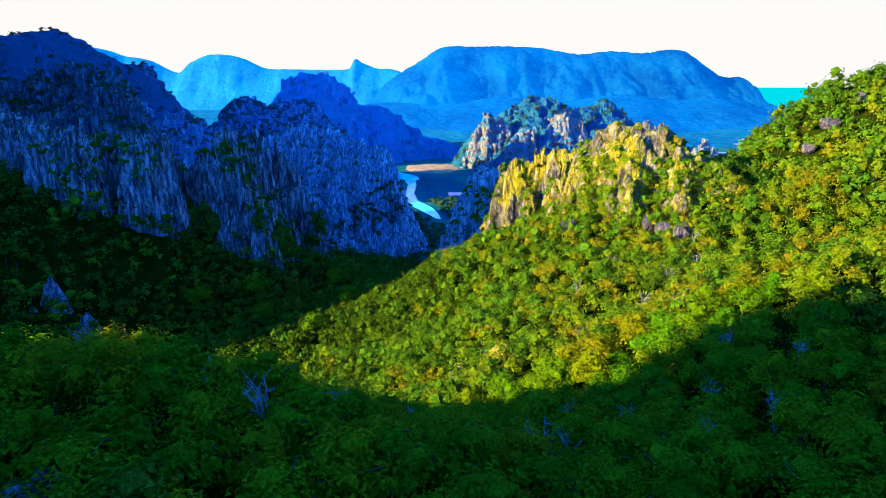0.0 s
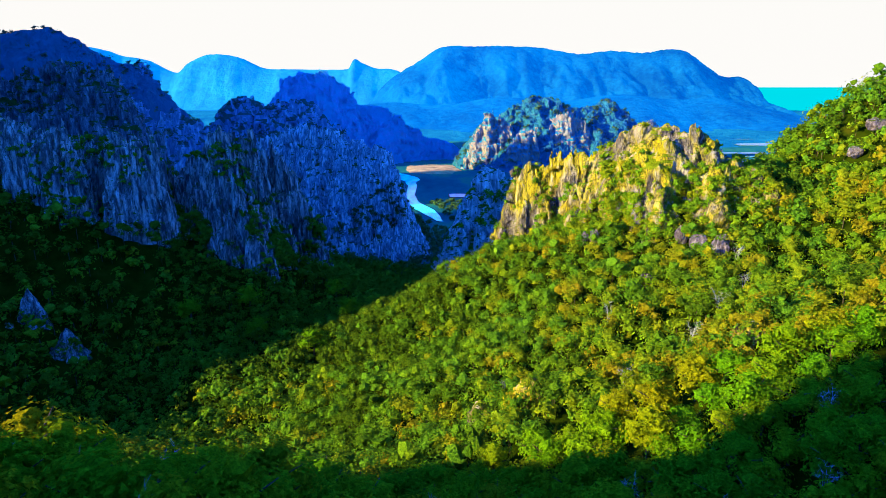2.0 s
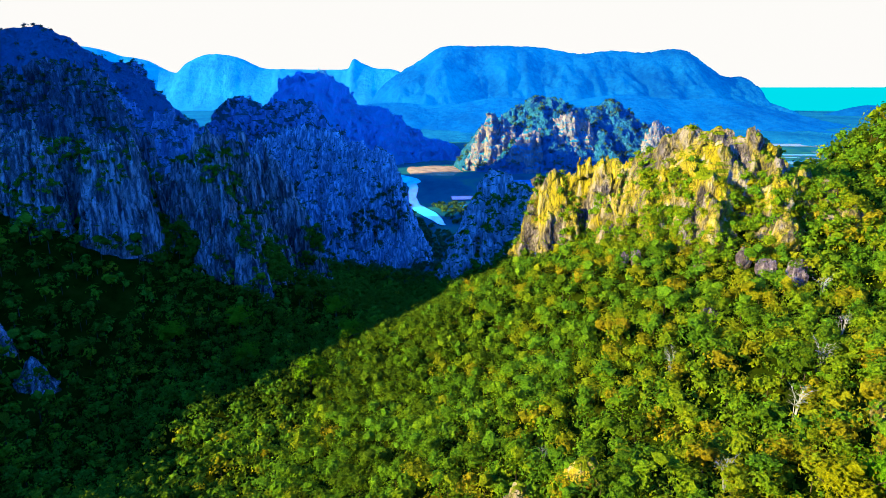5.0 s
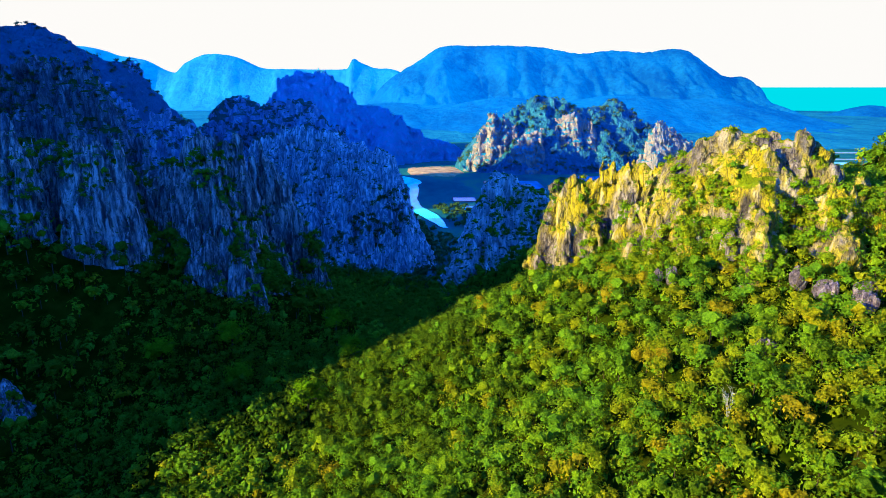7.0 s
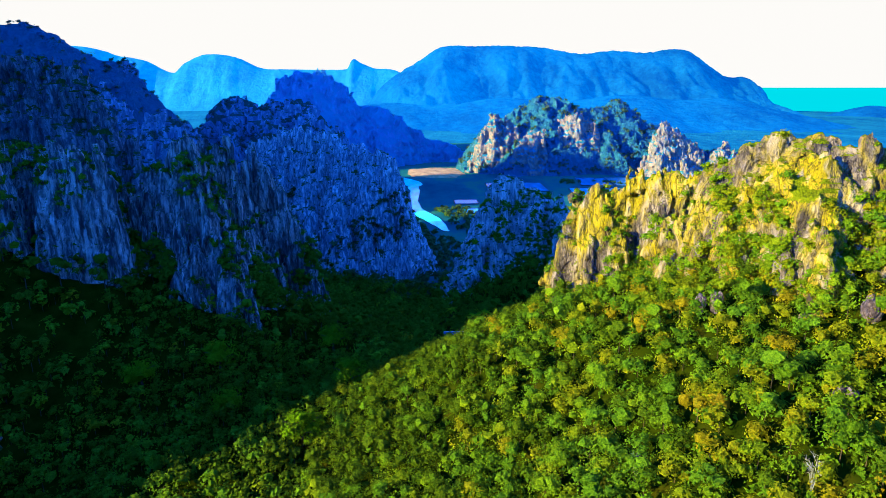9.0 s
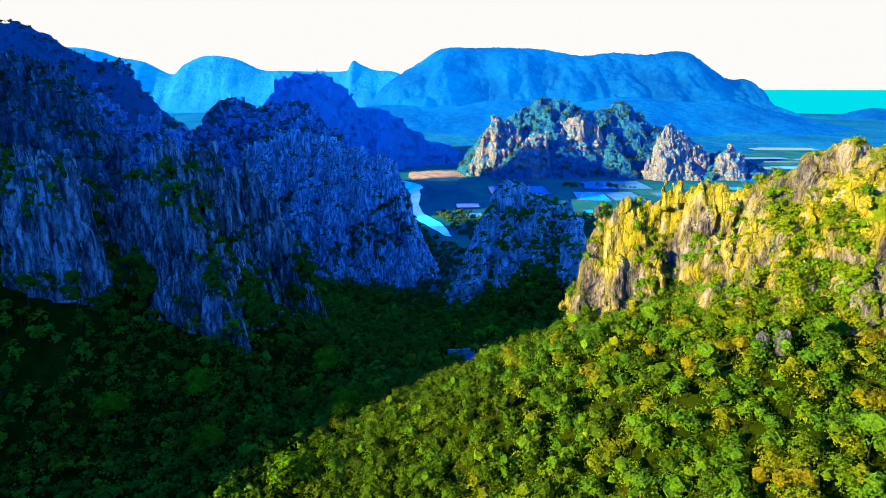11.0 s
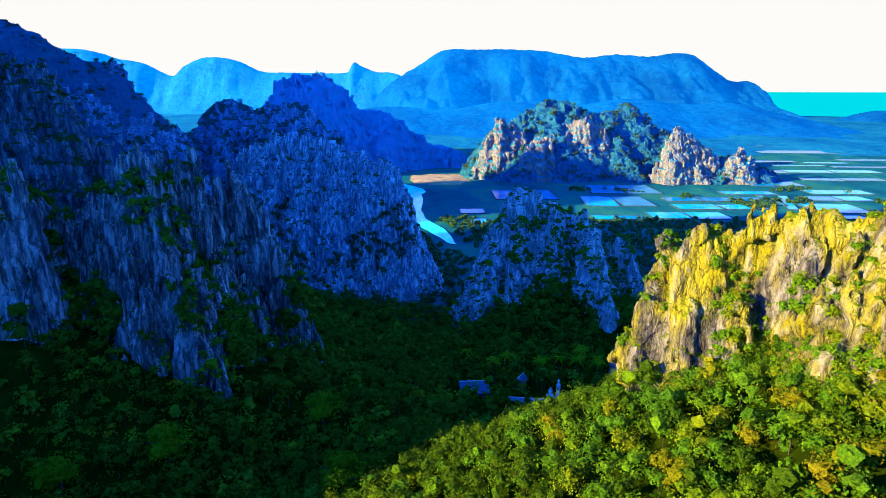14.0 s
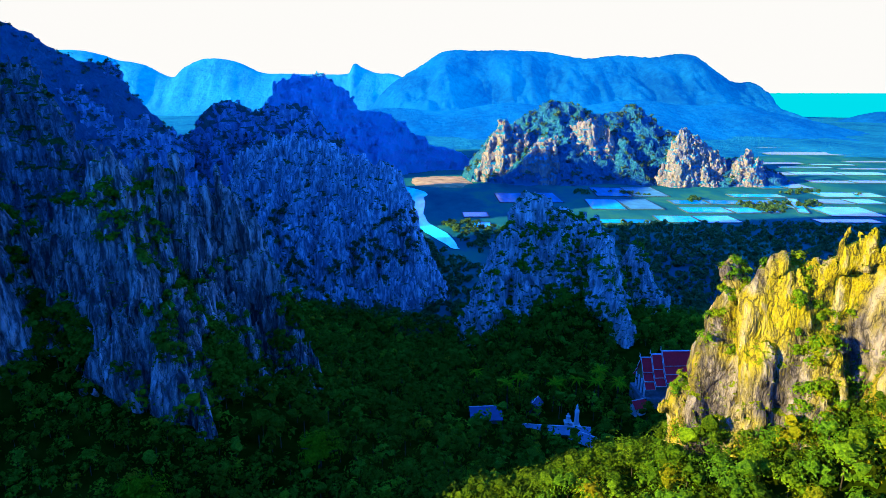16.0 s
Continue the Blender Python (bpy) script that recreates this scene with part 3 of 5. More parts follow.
massif("limestone_cliff", "tall limestone wall darkened for shade, with ledges of bushes", "wall", [
    ([(-214, 480, 128), (-216, 482, 124)], 5.0, 2.0),
    ([(-226, 484, 128), (-231, 486, 143), (-244, 491, 158), (-262, 493, 170), (-282, 496, 174), (-324, 498, 167), (-380, 505, 178)], 3.4, 5.0),
    ([(-235, 470, 128), (-262, 468, 140), (-300, 462, 142), (-350, 455, 150)], 3.4, 4.0),
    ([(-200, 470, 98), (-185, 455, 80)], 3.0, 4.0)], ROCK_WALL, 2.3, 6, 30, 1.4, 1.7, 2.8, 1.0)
massif("limestone_ridge", "long shaded limestone ridge of many fluted peaks above the river", "long", [
    ([(-45, 582, 50), (-52, 588, 78), (-60, 590, 104), (-73, 592, 109), (-95, 602, 112), (-112, 612, 117), (-128, 620, 121), (-150, 632, 121), (-172, 652, 110), (-200, 690, 98)], 2.5, 3.0),
    ([(-62, 588, 102), (-56, 572, 66), (-50, 560, 36)], 2.6, 2.5),
    ([(-78, 592, 107), (-77, 572, 78), (-76, 556, 46)], 2.6, 2.5),
    ([(-98, 602, 110), (-99, 578, 82), (-98, 556, 50)], 2.6, 2.5),
    ([(-128, 620, 119), (-124, 592, 90), (-120, 566, 58)], 2.5, 2.5),
    ([(-152, 632, 118), (-150, 600, 86), (-148, 570, 56)], 2.4, 2.5),
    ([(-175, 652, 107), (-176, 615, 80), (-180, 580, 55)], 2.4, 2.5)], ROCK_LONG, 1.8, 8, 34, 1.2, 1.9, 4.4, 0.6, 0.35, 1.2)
massif("limestone_hill", "dark limestone hill with bushes between its bare ribs", "middle", [
    ([(18, 502, 72), (22, 503, 89), (28, 506, 96.5), (36, 508, 97.5), (43, 506, 97), (54, 504, 88), (67, 503, 81), (77, 503, 74), (83, 503, 60), (98, 505, 42)], 3.0, 2.5),
    ([(33, 506, 95), (30, 488, 74), (27, 470, 52), (25, 456, 36)], 2.2, 2.5),
    ([(22, 500, 82), (18, 488, 79), (12, 474, 62), (7, 464, 48)], 2.6, 2.5),
    ([(54, 504, 90), (53, 486, 72), (51, 468, 52), (50, 452, 40)], 2.0, 2.5),
    ([(74, 500, 82), (74, 475, 75), (68, 452, 66), (70, 438, 60), (71, 424, 51), (70, 410, 43), (69, 398, 34)], 3.6, 3.5),
    ([(100, 504, 64), (110, 484, 40), (116, 468, 22)], 2.2, 2.5)], ROCK_HILL, 1.4, 9, 26, 0.5, 1.2, 2.8, 0.9)
massif("limestone_hill", "small limestone hump, blue with haze, in the gap of the ridge", "behind", [
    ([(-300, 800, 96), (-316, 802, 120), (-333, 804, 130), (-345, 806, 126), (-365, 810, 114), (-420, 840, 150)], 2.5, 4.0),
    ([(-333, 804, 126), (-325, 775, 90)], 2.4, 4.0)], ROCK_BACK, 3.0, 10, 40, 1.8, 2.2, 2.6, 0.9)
massif("limestone_hill", "distant haze-blue limestone mountain with a wooded back behind the ridge", "beyond", [
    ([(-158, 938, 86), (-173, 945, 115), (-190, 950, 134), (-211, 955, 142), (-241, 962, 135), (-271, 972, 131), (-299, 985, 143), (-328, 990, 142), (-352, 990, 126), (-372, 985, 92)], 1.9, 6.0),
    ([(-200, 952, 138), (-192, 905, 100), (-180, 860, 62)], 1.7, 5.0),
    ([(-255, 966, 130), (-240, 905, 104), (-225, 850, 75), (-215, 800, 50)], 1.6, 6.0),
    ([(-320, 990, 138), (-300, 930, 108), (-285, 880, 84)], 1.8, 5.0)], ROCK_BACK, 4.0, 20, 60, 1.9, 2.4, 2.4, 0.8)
# Unseen mountains left of the view, added and shaped to block the low sun.
massif("limestone_mountain", "unseen limestone mountain added to keep the hollow and ridges in shade", "flank", [
    ([(-325, 60, 118), (-325, 85, 138), (-325, 98, 155), (-325, 110, 161), (-325, 121, 176), (-325, 135, 199), (-325, 193, 238), (-332, 240, 268), (-352, 330, 300), (-425, 400, 345), (-480, 500, 350)], 2.0, 5.0)],
    ROCK_SHADE, 6.0, 16, 90, 0.3, 1.5, 2.4, 0.3)
massif("limestone_mountain", "unseen limestone mountain added to shade the hills beyond the hollow", "hollow", [
    ([(-690, 640, 300), (-700, 760, 330), (-710, 860, 330)], 2.6, 10.0)], ROCK_SHADE, 12.0, 19, 110, 1.2, 3.0, 2.4, 0.6)
massif("limestone_mountain", "unseen mountain added far off to the west to shade the far hill", "west", [
    ([(-1080, 940, 430), (-1080, 1050, 445), (-1100, 1250, 455), (-1120, 1330, 445)], 2.6, 14.0)], ROCK_BACK, 14.0, 18, 170, 1.5, 4.0, 2.4, 0.5)
# Unseen peak behind the start, shaped to throw the near slope's shadow edge.
massif("limestone_mountain", "unseen limestone peak that casts the shadow on the first hillside", "peak", [
    ([(-168, 10, 150), (-168, 0, 167), (-168, -6, 179), (-168, -13, 203), (-175, -34, 214), (-200, -60, 212)], 3.0, 5.0)], ROCK_SHADE, 3.0, 17, 40, 0.5, 1.6, 2.4, 0.5)
massif("limestone_mountain", "large haze-blue limestone mountain cliff below a wooded summit", "mountain", [
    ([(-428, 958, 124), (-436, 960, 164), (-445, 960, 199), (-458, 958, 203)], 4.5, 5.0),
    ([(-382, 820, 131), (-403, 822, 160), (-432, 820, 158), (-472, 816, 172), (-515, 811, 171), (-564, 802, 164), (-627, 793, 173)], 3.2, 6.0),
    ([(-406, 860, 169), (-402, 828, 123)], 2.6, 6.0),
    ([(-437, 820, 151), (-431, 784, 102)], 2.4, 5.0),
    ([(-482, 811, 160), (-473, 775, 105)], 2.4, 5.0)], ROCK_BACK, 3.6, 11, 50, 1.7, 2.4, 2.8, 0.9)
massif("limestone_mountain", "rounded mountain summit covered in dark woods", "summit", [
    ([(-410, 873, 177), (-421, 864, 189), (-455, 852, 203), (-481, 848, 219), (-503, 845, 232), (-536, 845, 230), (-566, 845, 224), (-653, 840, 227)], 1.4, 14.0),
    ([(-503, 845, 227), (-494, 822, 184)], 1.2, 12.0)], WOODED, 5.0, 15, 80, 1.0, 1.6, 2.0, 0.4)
massif("limestone_hill", "far haze-blue wooded limestone hill with a cliffed shoulder", "shoulder", [
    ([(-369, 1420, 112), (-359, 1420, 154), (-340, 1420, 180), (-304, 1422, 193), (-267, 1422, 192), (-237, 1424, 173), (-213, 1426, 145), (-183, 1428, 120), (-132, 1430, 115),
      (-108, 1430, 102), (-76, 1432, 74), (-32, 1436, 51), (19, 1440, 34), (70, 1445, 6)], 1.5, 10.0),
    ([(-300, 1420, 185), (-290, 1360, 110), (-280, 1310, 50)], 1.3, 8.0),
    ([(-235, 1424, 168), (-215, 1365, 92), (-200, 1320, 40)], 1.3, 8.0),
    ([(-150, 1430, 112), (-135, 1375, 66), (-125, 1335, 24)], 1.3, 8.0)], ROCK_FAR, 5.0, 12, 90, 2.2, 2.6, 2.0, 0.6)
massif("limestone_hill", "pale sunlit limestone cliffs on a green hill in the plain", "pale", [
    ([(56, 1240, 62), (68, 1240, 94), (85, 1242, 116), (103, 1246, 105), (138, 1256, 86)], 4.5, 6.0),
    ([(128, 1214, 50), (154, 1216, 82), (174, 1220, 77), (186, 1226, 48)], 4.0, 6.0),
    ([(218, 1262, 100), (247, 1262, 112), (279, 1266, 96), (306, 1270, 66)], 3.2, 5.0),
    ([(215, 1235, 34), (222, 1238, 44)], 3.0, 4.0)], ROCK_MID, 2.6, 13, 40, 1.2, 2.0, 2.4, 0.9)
massif("limestone_hill", "broad wooded hill, blue-green with haze, behind pale cliffs", "woodhill", [
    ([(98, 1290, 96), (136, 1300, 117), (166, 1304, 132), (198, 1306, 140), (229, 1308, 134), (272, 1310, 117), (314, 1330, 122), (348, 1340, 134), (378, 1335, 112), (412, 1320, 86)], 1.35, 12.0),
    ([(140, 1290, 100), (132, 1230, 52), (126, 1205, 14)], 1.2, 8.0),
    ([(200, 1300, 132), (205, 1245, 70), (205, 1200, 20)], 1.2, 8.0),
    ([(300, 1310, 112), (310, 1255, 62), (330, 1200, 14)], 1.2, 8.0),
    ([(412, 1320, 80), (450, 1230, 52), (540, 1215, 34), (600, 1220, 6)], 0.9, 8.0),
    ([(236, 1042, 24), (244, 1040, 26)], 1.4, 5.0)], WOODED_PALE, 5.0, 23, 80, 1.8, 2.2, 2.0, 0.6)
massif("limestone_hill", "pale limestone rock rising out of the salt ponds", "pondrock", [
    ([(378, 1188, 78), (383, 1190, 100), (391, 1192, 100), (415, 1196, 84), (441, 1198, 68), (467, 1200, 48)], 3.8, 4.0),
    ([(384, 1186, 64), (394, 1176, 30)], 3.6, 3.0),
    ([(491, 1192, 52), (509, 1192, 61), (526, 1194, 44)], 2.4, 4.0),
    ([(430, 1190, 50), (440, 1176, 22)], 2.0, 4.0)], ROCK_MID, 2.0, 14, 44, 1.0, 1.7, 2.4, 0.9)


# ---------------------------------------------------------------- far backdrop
# Distance haze and lit patches are put into the blue emission and base colour.
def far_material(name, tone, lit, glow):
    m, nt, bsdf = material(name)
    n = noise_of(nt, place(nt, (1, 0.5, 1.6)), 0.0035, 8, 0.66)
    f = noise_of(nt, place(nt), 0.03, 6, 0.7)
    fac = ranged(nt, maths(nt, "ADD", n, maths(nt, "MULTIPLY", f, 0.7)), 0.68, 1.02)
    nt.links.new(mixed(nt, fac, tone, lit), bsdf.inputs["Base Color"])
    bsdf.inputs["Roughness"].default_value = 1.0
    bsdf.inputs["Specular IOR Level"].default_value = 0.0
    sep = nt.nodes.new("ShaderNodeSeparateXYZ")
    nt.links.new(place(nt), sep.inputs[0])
    air = mixed(nt, ranged(nt, sep.outputs["X"], 300.0, 2000.0), tuple(c * 1.12 for c in glow), tuple(c * 0.78 for c in glow))     # haze glow set brighter on the sunlit left, dimmer on the shaded right end
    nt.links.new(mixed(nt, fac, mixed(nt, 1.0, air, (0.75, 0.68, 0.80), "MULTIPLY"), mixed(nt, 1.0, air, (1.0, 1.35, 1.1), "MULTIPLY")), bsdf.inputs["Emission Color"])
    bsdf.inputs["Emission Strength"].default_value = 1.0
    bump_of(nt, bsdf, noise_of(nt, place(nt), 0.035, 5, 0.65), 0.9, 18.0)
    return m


FAR_WOODS = far_material("hazed_far_woods", (0.002, 0.04, 0.05), (0.008, 0.09, 0.08), (0.0, 0.026, 0.10))
FAR_BLUE = far_material("hazed_far_mountain", (0.001, 0.018, 0.045), (0.002, 0.035, 0.075), (0.0, 0.036, 0.145))
FARTHER_BLUE = far_material("hazed_far_ridge", (0.004, 0.05, 0.1), (0.008, 0.07, 0.15), (0.0, 0.048, 0.165))


def profile(points, x):
    px = np.array([p[0] for p in points], float)
    pz = np.array([p[1] for p in points], float)
    i, u = along(px, x)
    n = len(px) - 1
    return np.maximum(catmull(*(pz[np.clip(i + d, 0, n)] for d in (-1, 0, 1, 2)), u), 0)


def range_of_hills(name, label, points, y0, y1, crest, mat, nx, ny, seed, rough):
    """A far mountain range: its crest follows the profile, its sides fall to the plain with spurs and gullies."""
    xs, ys = np.linspace(points[0][0], points[-1][0], nx), np.linspace(y0, y1, ny)

    def height(X, Y):
        top = profile(points, X)
        spur = fbm(X / 260, Y / 700, X * 0, seed, 3) - 0.5
        d = (Y - y0) / (crest - y0) + spur * 0.4
        rise = np.clip(np.where(Y < crest, d, 1 - (Y - crest) / (y1 - crest)), 0, 1)
        rise = rise * rise * (3 - 2 * rise)
        gully = 1 - np.abs(2 * fbm(X / 190, Y / 420, X * 0, seed + 3, 4) - 1)
        z = top * rise
        z = z - gully ** 2 * rough * rise * (1 - rise) * 4
        cliff = fbm(X / 120, Y / 120, X * 0, seed + 9, 4) - 0.5
        return z + cliff * rough * 0.5 * rise * (1.15 - rise) + (fbm(X / 75, Y / 120, X * 0, seed + 7, 4) - 0.5) * rough * 0.55 * rise * (1.1 - rise) + (fbm(X / 30, Y / 30, X * 0, seed + 5, 3) - 0.5) * rough * 0.14 * rise - 4
    ob = new(name, sheet(name, xs, ys, height, mat))
    return tagged(ob, label, "mountain range", kind="structure")


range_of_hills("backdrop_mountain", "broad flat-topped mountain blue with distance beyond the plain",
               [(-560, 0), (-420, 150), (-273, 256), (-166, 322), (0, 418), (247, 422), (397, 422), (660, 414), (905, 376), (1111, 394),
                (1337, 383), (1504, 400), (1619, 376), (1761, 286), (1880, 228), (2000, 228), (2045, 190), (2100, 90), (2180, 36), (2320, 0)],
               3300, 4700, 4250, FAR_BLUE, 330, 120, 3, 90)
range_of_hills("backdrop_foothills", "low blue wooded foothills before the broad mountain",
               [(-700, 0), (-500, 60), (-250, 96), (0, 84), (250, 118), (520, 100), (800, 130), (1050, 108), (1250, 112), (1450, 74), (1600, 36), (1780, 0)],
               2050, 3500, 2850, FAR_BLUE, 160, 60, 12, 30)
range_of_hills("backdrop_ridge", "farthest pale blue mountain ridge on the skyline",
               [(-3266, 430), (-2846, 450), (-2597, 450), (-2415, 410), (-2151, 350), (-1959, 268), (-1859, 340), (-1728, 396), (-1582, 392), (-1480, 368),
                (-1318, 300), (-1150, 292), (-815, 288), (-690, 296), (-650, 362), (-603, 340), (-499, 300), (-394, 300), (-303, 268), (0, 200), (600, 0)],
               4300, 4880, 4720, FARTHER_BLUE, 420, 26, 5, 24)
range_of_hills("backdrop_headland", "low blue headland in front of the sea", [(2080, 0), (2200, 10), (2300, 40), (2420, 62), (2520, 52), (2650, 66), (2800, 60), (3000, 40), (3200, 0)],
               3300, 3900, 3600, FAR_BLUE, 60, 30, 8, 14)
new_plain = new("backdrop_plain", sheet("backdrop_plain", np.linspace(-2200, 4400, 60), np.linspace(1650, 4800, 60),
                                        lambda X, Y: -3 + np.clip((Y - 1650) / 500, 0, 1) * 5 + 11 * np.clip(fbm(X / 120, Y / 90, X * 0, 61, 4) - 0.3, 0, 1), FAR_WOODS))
tagged(new_plain, "far wooded plain blue with distance", "plain", kind="structure")


# An upright strip whose emission stands in for the bright sea.
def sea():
    m, nt, bsdf = material("sea_glow")
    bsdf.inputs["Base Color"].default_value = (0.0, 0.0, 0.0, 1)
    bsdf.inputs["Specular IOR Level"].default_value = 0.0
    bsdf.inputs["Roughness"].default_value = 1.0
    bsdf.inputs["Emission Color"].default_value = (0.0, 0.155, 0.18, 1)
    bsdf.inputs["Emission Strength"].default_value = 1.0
    n = 60
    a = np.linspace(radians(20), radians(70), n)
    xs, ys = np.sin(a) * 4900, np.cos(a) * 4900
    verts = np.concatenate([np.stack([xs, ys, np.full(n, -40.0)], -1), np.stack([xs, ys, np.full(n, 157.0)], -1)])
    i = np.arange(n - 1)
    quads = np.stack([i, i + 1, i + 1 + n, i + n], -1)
    tagged(new("backdrop_sea", mesh_from("backdrop_sea", verts, quads, m)), "upright glowing turquoise strip standing for the sea on the horizon", "sea", kind="structure")


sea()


# ---------------------------------------------------------------- forest
def lump():
    """A twenty-sided ball."""
    bm = bmesh.new()
    bmesh.ops.create_icosphere(bm, subdivisions=1, radius=1.0)
    v = np.array([p.co[:] for p in bm.verts])
    f = np.array([[p.index for p in q.verts] for q in bm.faces])
    bm.free()
    return v, f


LUMP_V, LUMP_F = lump()


def crowns(pos, rad, high, leaves, size, tint, rng, blobs=7, cores=4):
    """Many crowns at once: each is a heap of dense uneven clumps, with leaf sprays standing out all over them."""
    n = len(pos)
    ang = rng.uniform(0, 2 * math.pi, (n, blobs)) + np.arange(blobs) * 2.4
    off = np.sqrt(rng.uniform(0, 1, (n, blobs))) * 0.62
    off[:, 0] = 0
    bc = np.stack([np.cos(ang) * off * rad[:, None], np.sin(ang) * off * rad[:, None],
                   (1.0 - 0.75 * off ** 2) * high[:, None] * rng.uniform(0.45, 1.0, (n, blobs))], -1)
    br = rad[:, None] * rng.uniform(0.34, 0.54, (n, blobs))
    which = rng.integers(0, blobs, (n, leaves))
    d = rng.normal(size=(n, leaves, 3))
    d[..., 2] = d[..., 2] * 0.9 + 0.35
    d /= np.linalg.norm(d, axis=-1, keepdims=True)
    rows = np.arange(n)[:, None]
    c = bc[rows, which] + d * br[rows, which][..., None] * rng.uniform(0.72, 1.12, (n, leaves, 1)) * np.array([1, 1, 0.85])
    c = c + pos[:, None, :]
    nrm = d + rng.normal(size=d.shape) * 0.24 + (c - pos[:, None, :]) / rad[:, None, None] * 0.7
    nrm /= np.linalg.norm(nrm, axis=-1, keepdims=True)
    t = np.cross(nrm, rng.normal(size=d.shape))
    t /= np.linalg.norm(t, axis=-1, keepdims=True)
    b = np.cross(nrm, t)
    s = size * rng.uniform(0.6, 1.3, (n, leaves, 1))
    blade = np.stack([c + t * s * 1.05, c - t * s * 0.5 + b * s * 0.75, c - t * s * 0.6 - b * s * 0.7], -2)
    verts = blade.reshape(-1, 3)
    idx = np.arange(len(verts)).reshape(-1, 3)
    tn = np.clip(tint[:, None] + rng.normal(0, 0.03, (n, leaves)), 0, 1)
    k = len(LUMP_V)
    size3 = br[:, :cores, None, None] * rng.uniform(0.3, 0.82, (n, cores, k, 1)) * np.array([1, 1, 0.85])
    lv = (pos[:, None, None, :] + bc[:, :cores, None, :] + LUMP_V * size3).reshape(-1, 3)
    lf = (np.arange(n * cores)[:, None, None] * k + LUMP_F).reshape(-1, 3) + len(verts)
    lt = np.repeat(np.clip(tint[:, None] + rng.normal(0, 0.03, (n, cores)), 0, 1).ravel(), k)
    return np.concatenate([verts, lv]), np.concatenate([idx, lf]), np.concatenate([np.repeat(tn.ravel(), 3), lt])


def trunks(pos, rad, high):
    """A tapered stem under each crown."""
    n, k = len(pos), 3
    a = np.linspace(0, 2 * math.pi, k, endpoint=False)
    ring = np.stack([np.cos(a), np.sin(a), a * 0], -1)
    low = pos[:, None, :] + ring * (0.03 * rad[:, None, None]) - np.array([0, 0, 1.0])
    up = pos[:, None, :] + ring * (0.02 * rad[:, None, None]) + np.array([0, 0, 1.0]) * high[:, None, None] * 0.4
    verts = np.concatenate([low, up], 1).reshape(-1, 3)
    base = np.arange(n)[:, None] * 2 * k
    j = np.arange(k)
    quads = np.stack([base + j, base + (j + 1) % k, base + k + (j + 1) % k, base + k + j], -1).reshape(-1, 4)
    return verts, quads


def covered(x, y, rocks):
    """Where limestone stands too thick for trees."""
    hit = np.zeros(len(x), bool)
    for rx0, ry0, rr in rocks:
        hit |= (x - rx0) ** 2 + (y - ry0) ** 2 < rr ** 2
    return hit


def scatter(x0, x1, y0, y1, step, rng):
    xs, ys = np.arange(x0, x1, step), np.arange(y0, y1, step * 0.87)
    X, Y = np.meshgrid(xs, ys)
    X = X + (np.arange(len(ys)) % 2)[:, None] * step / 2
    X, Y = X.ravel() + rng.normal(0, step * 0.22, X.size), Y.ravel() + rng.normal(0, step * 0.22, X.size)
    return X, Y


def tints(x, y, rng):
    """Green in the hollows, drier and yellower on the right-hand slope; valley shade and slope sun are put into the
    tint too.
    """
    dry = np.clip((land(x, y) - 88) / 45, 0, 1) * np.clip((x + 40) / 60, 0, 1)
    patch = fbm(x / 22, y / 22, x * 0, 77, 3)
    early = np.clip((165 - y) / 50, 0, 1) * np.clip((x + 70) / 50, 0, 1)
    deep = np.clip((y - 215) / 30, 0, 1)
    return np.clip(0.2 + 0.24 * dry + 0.09 * early - 0.2 * deep - 0.1 * np.clip((y - 160) / 15, 0, 1) - 0.08 * np.clip((y - 182) / 12, 0, 1) + (patch - 0.5) * 0.6 + 0.08 * np.clip((-30 - x) / 30, 0, 1) * np.clip((240 - y) / 30, 0, 1) + 0.03 * np.clip((x + 45) / 30, 0, 1) * (1 - deep) + rng.normal(0, 0.23, len(x)) * (1 + 0.6 * deep), 0, 0.85)


NEAR_BOX = (-40, 52, 28, 92)     # the stretch of hillside whose trees are single things
TEMPLE_YARD = [(69, 404, 9), (69, 389, 8), (70, 376, 7), (16, 324, 7), (26, 321, 7), (14, 339, 5), (27, 330, 4), (71, 351, 13), (58, 346, 9), (-5, 328, 6), (51, 340, 4), (10, 326, 5)]
CRAG_ROCKS = [(32, 222, 6), (48, 212, 7), (56, 205, 7), (64, 198, 6.5), (73, 190, 6.5), (41, 219, 6), (23, 225, 4)]


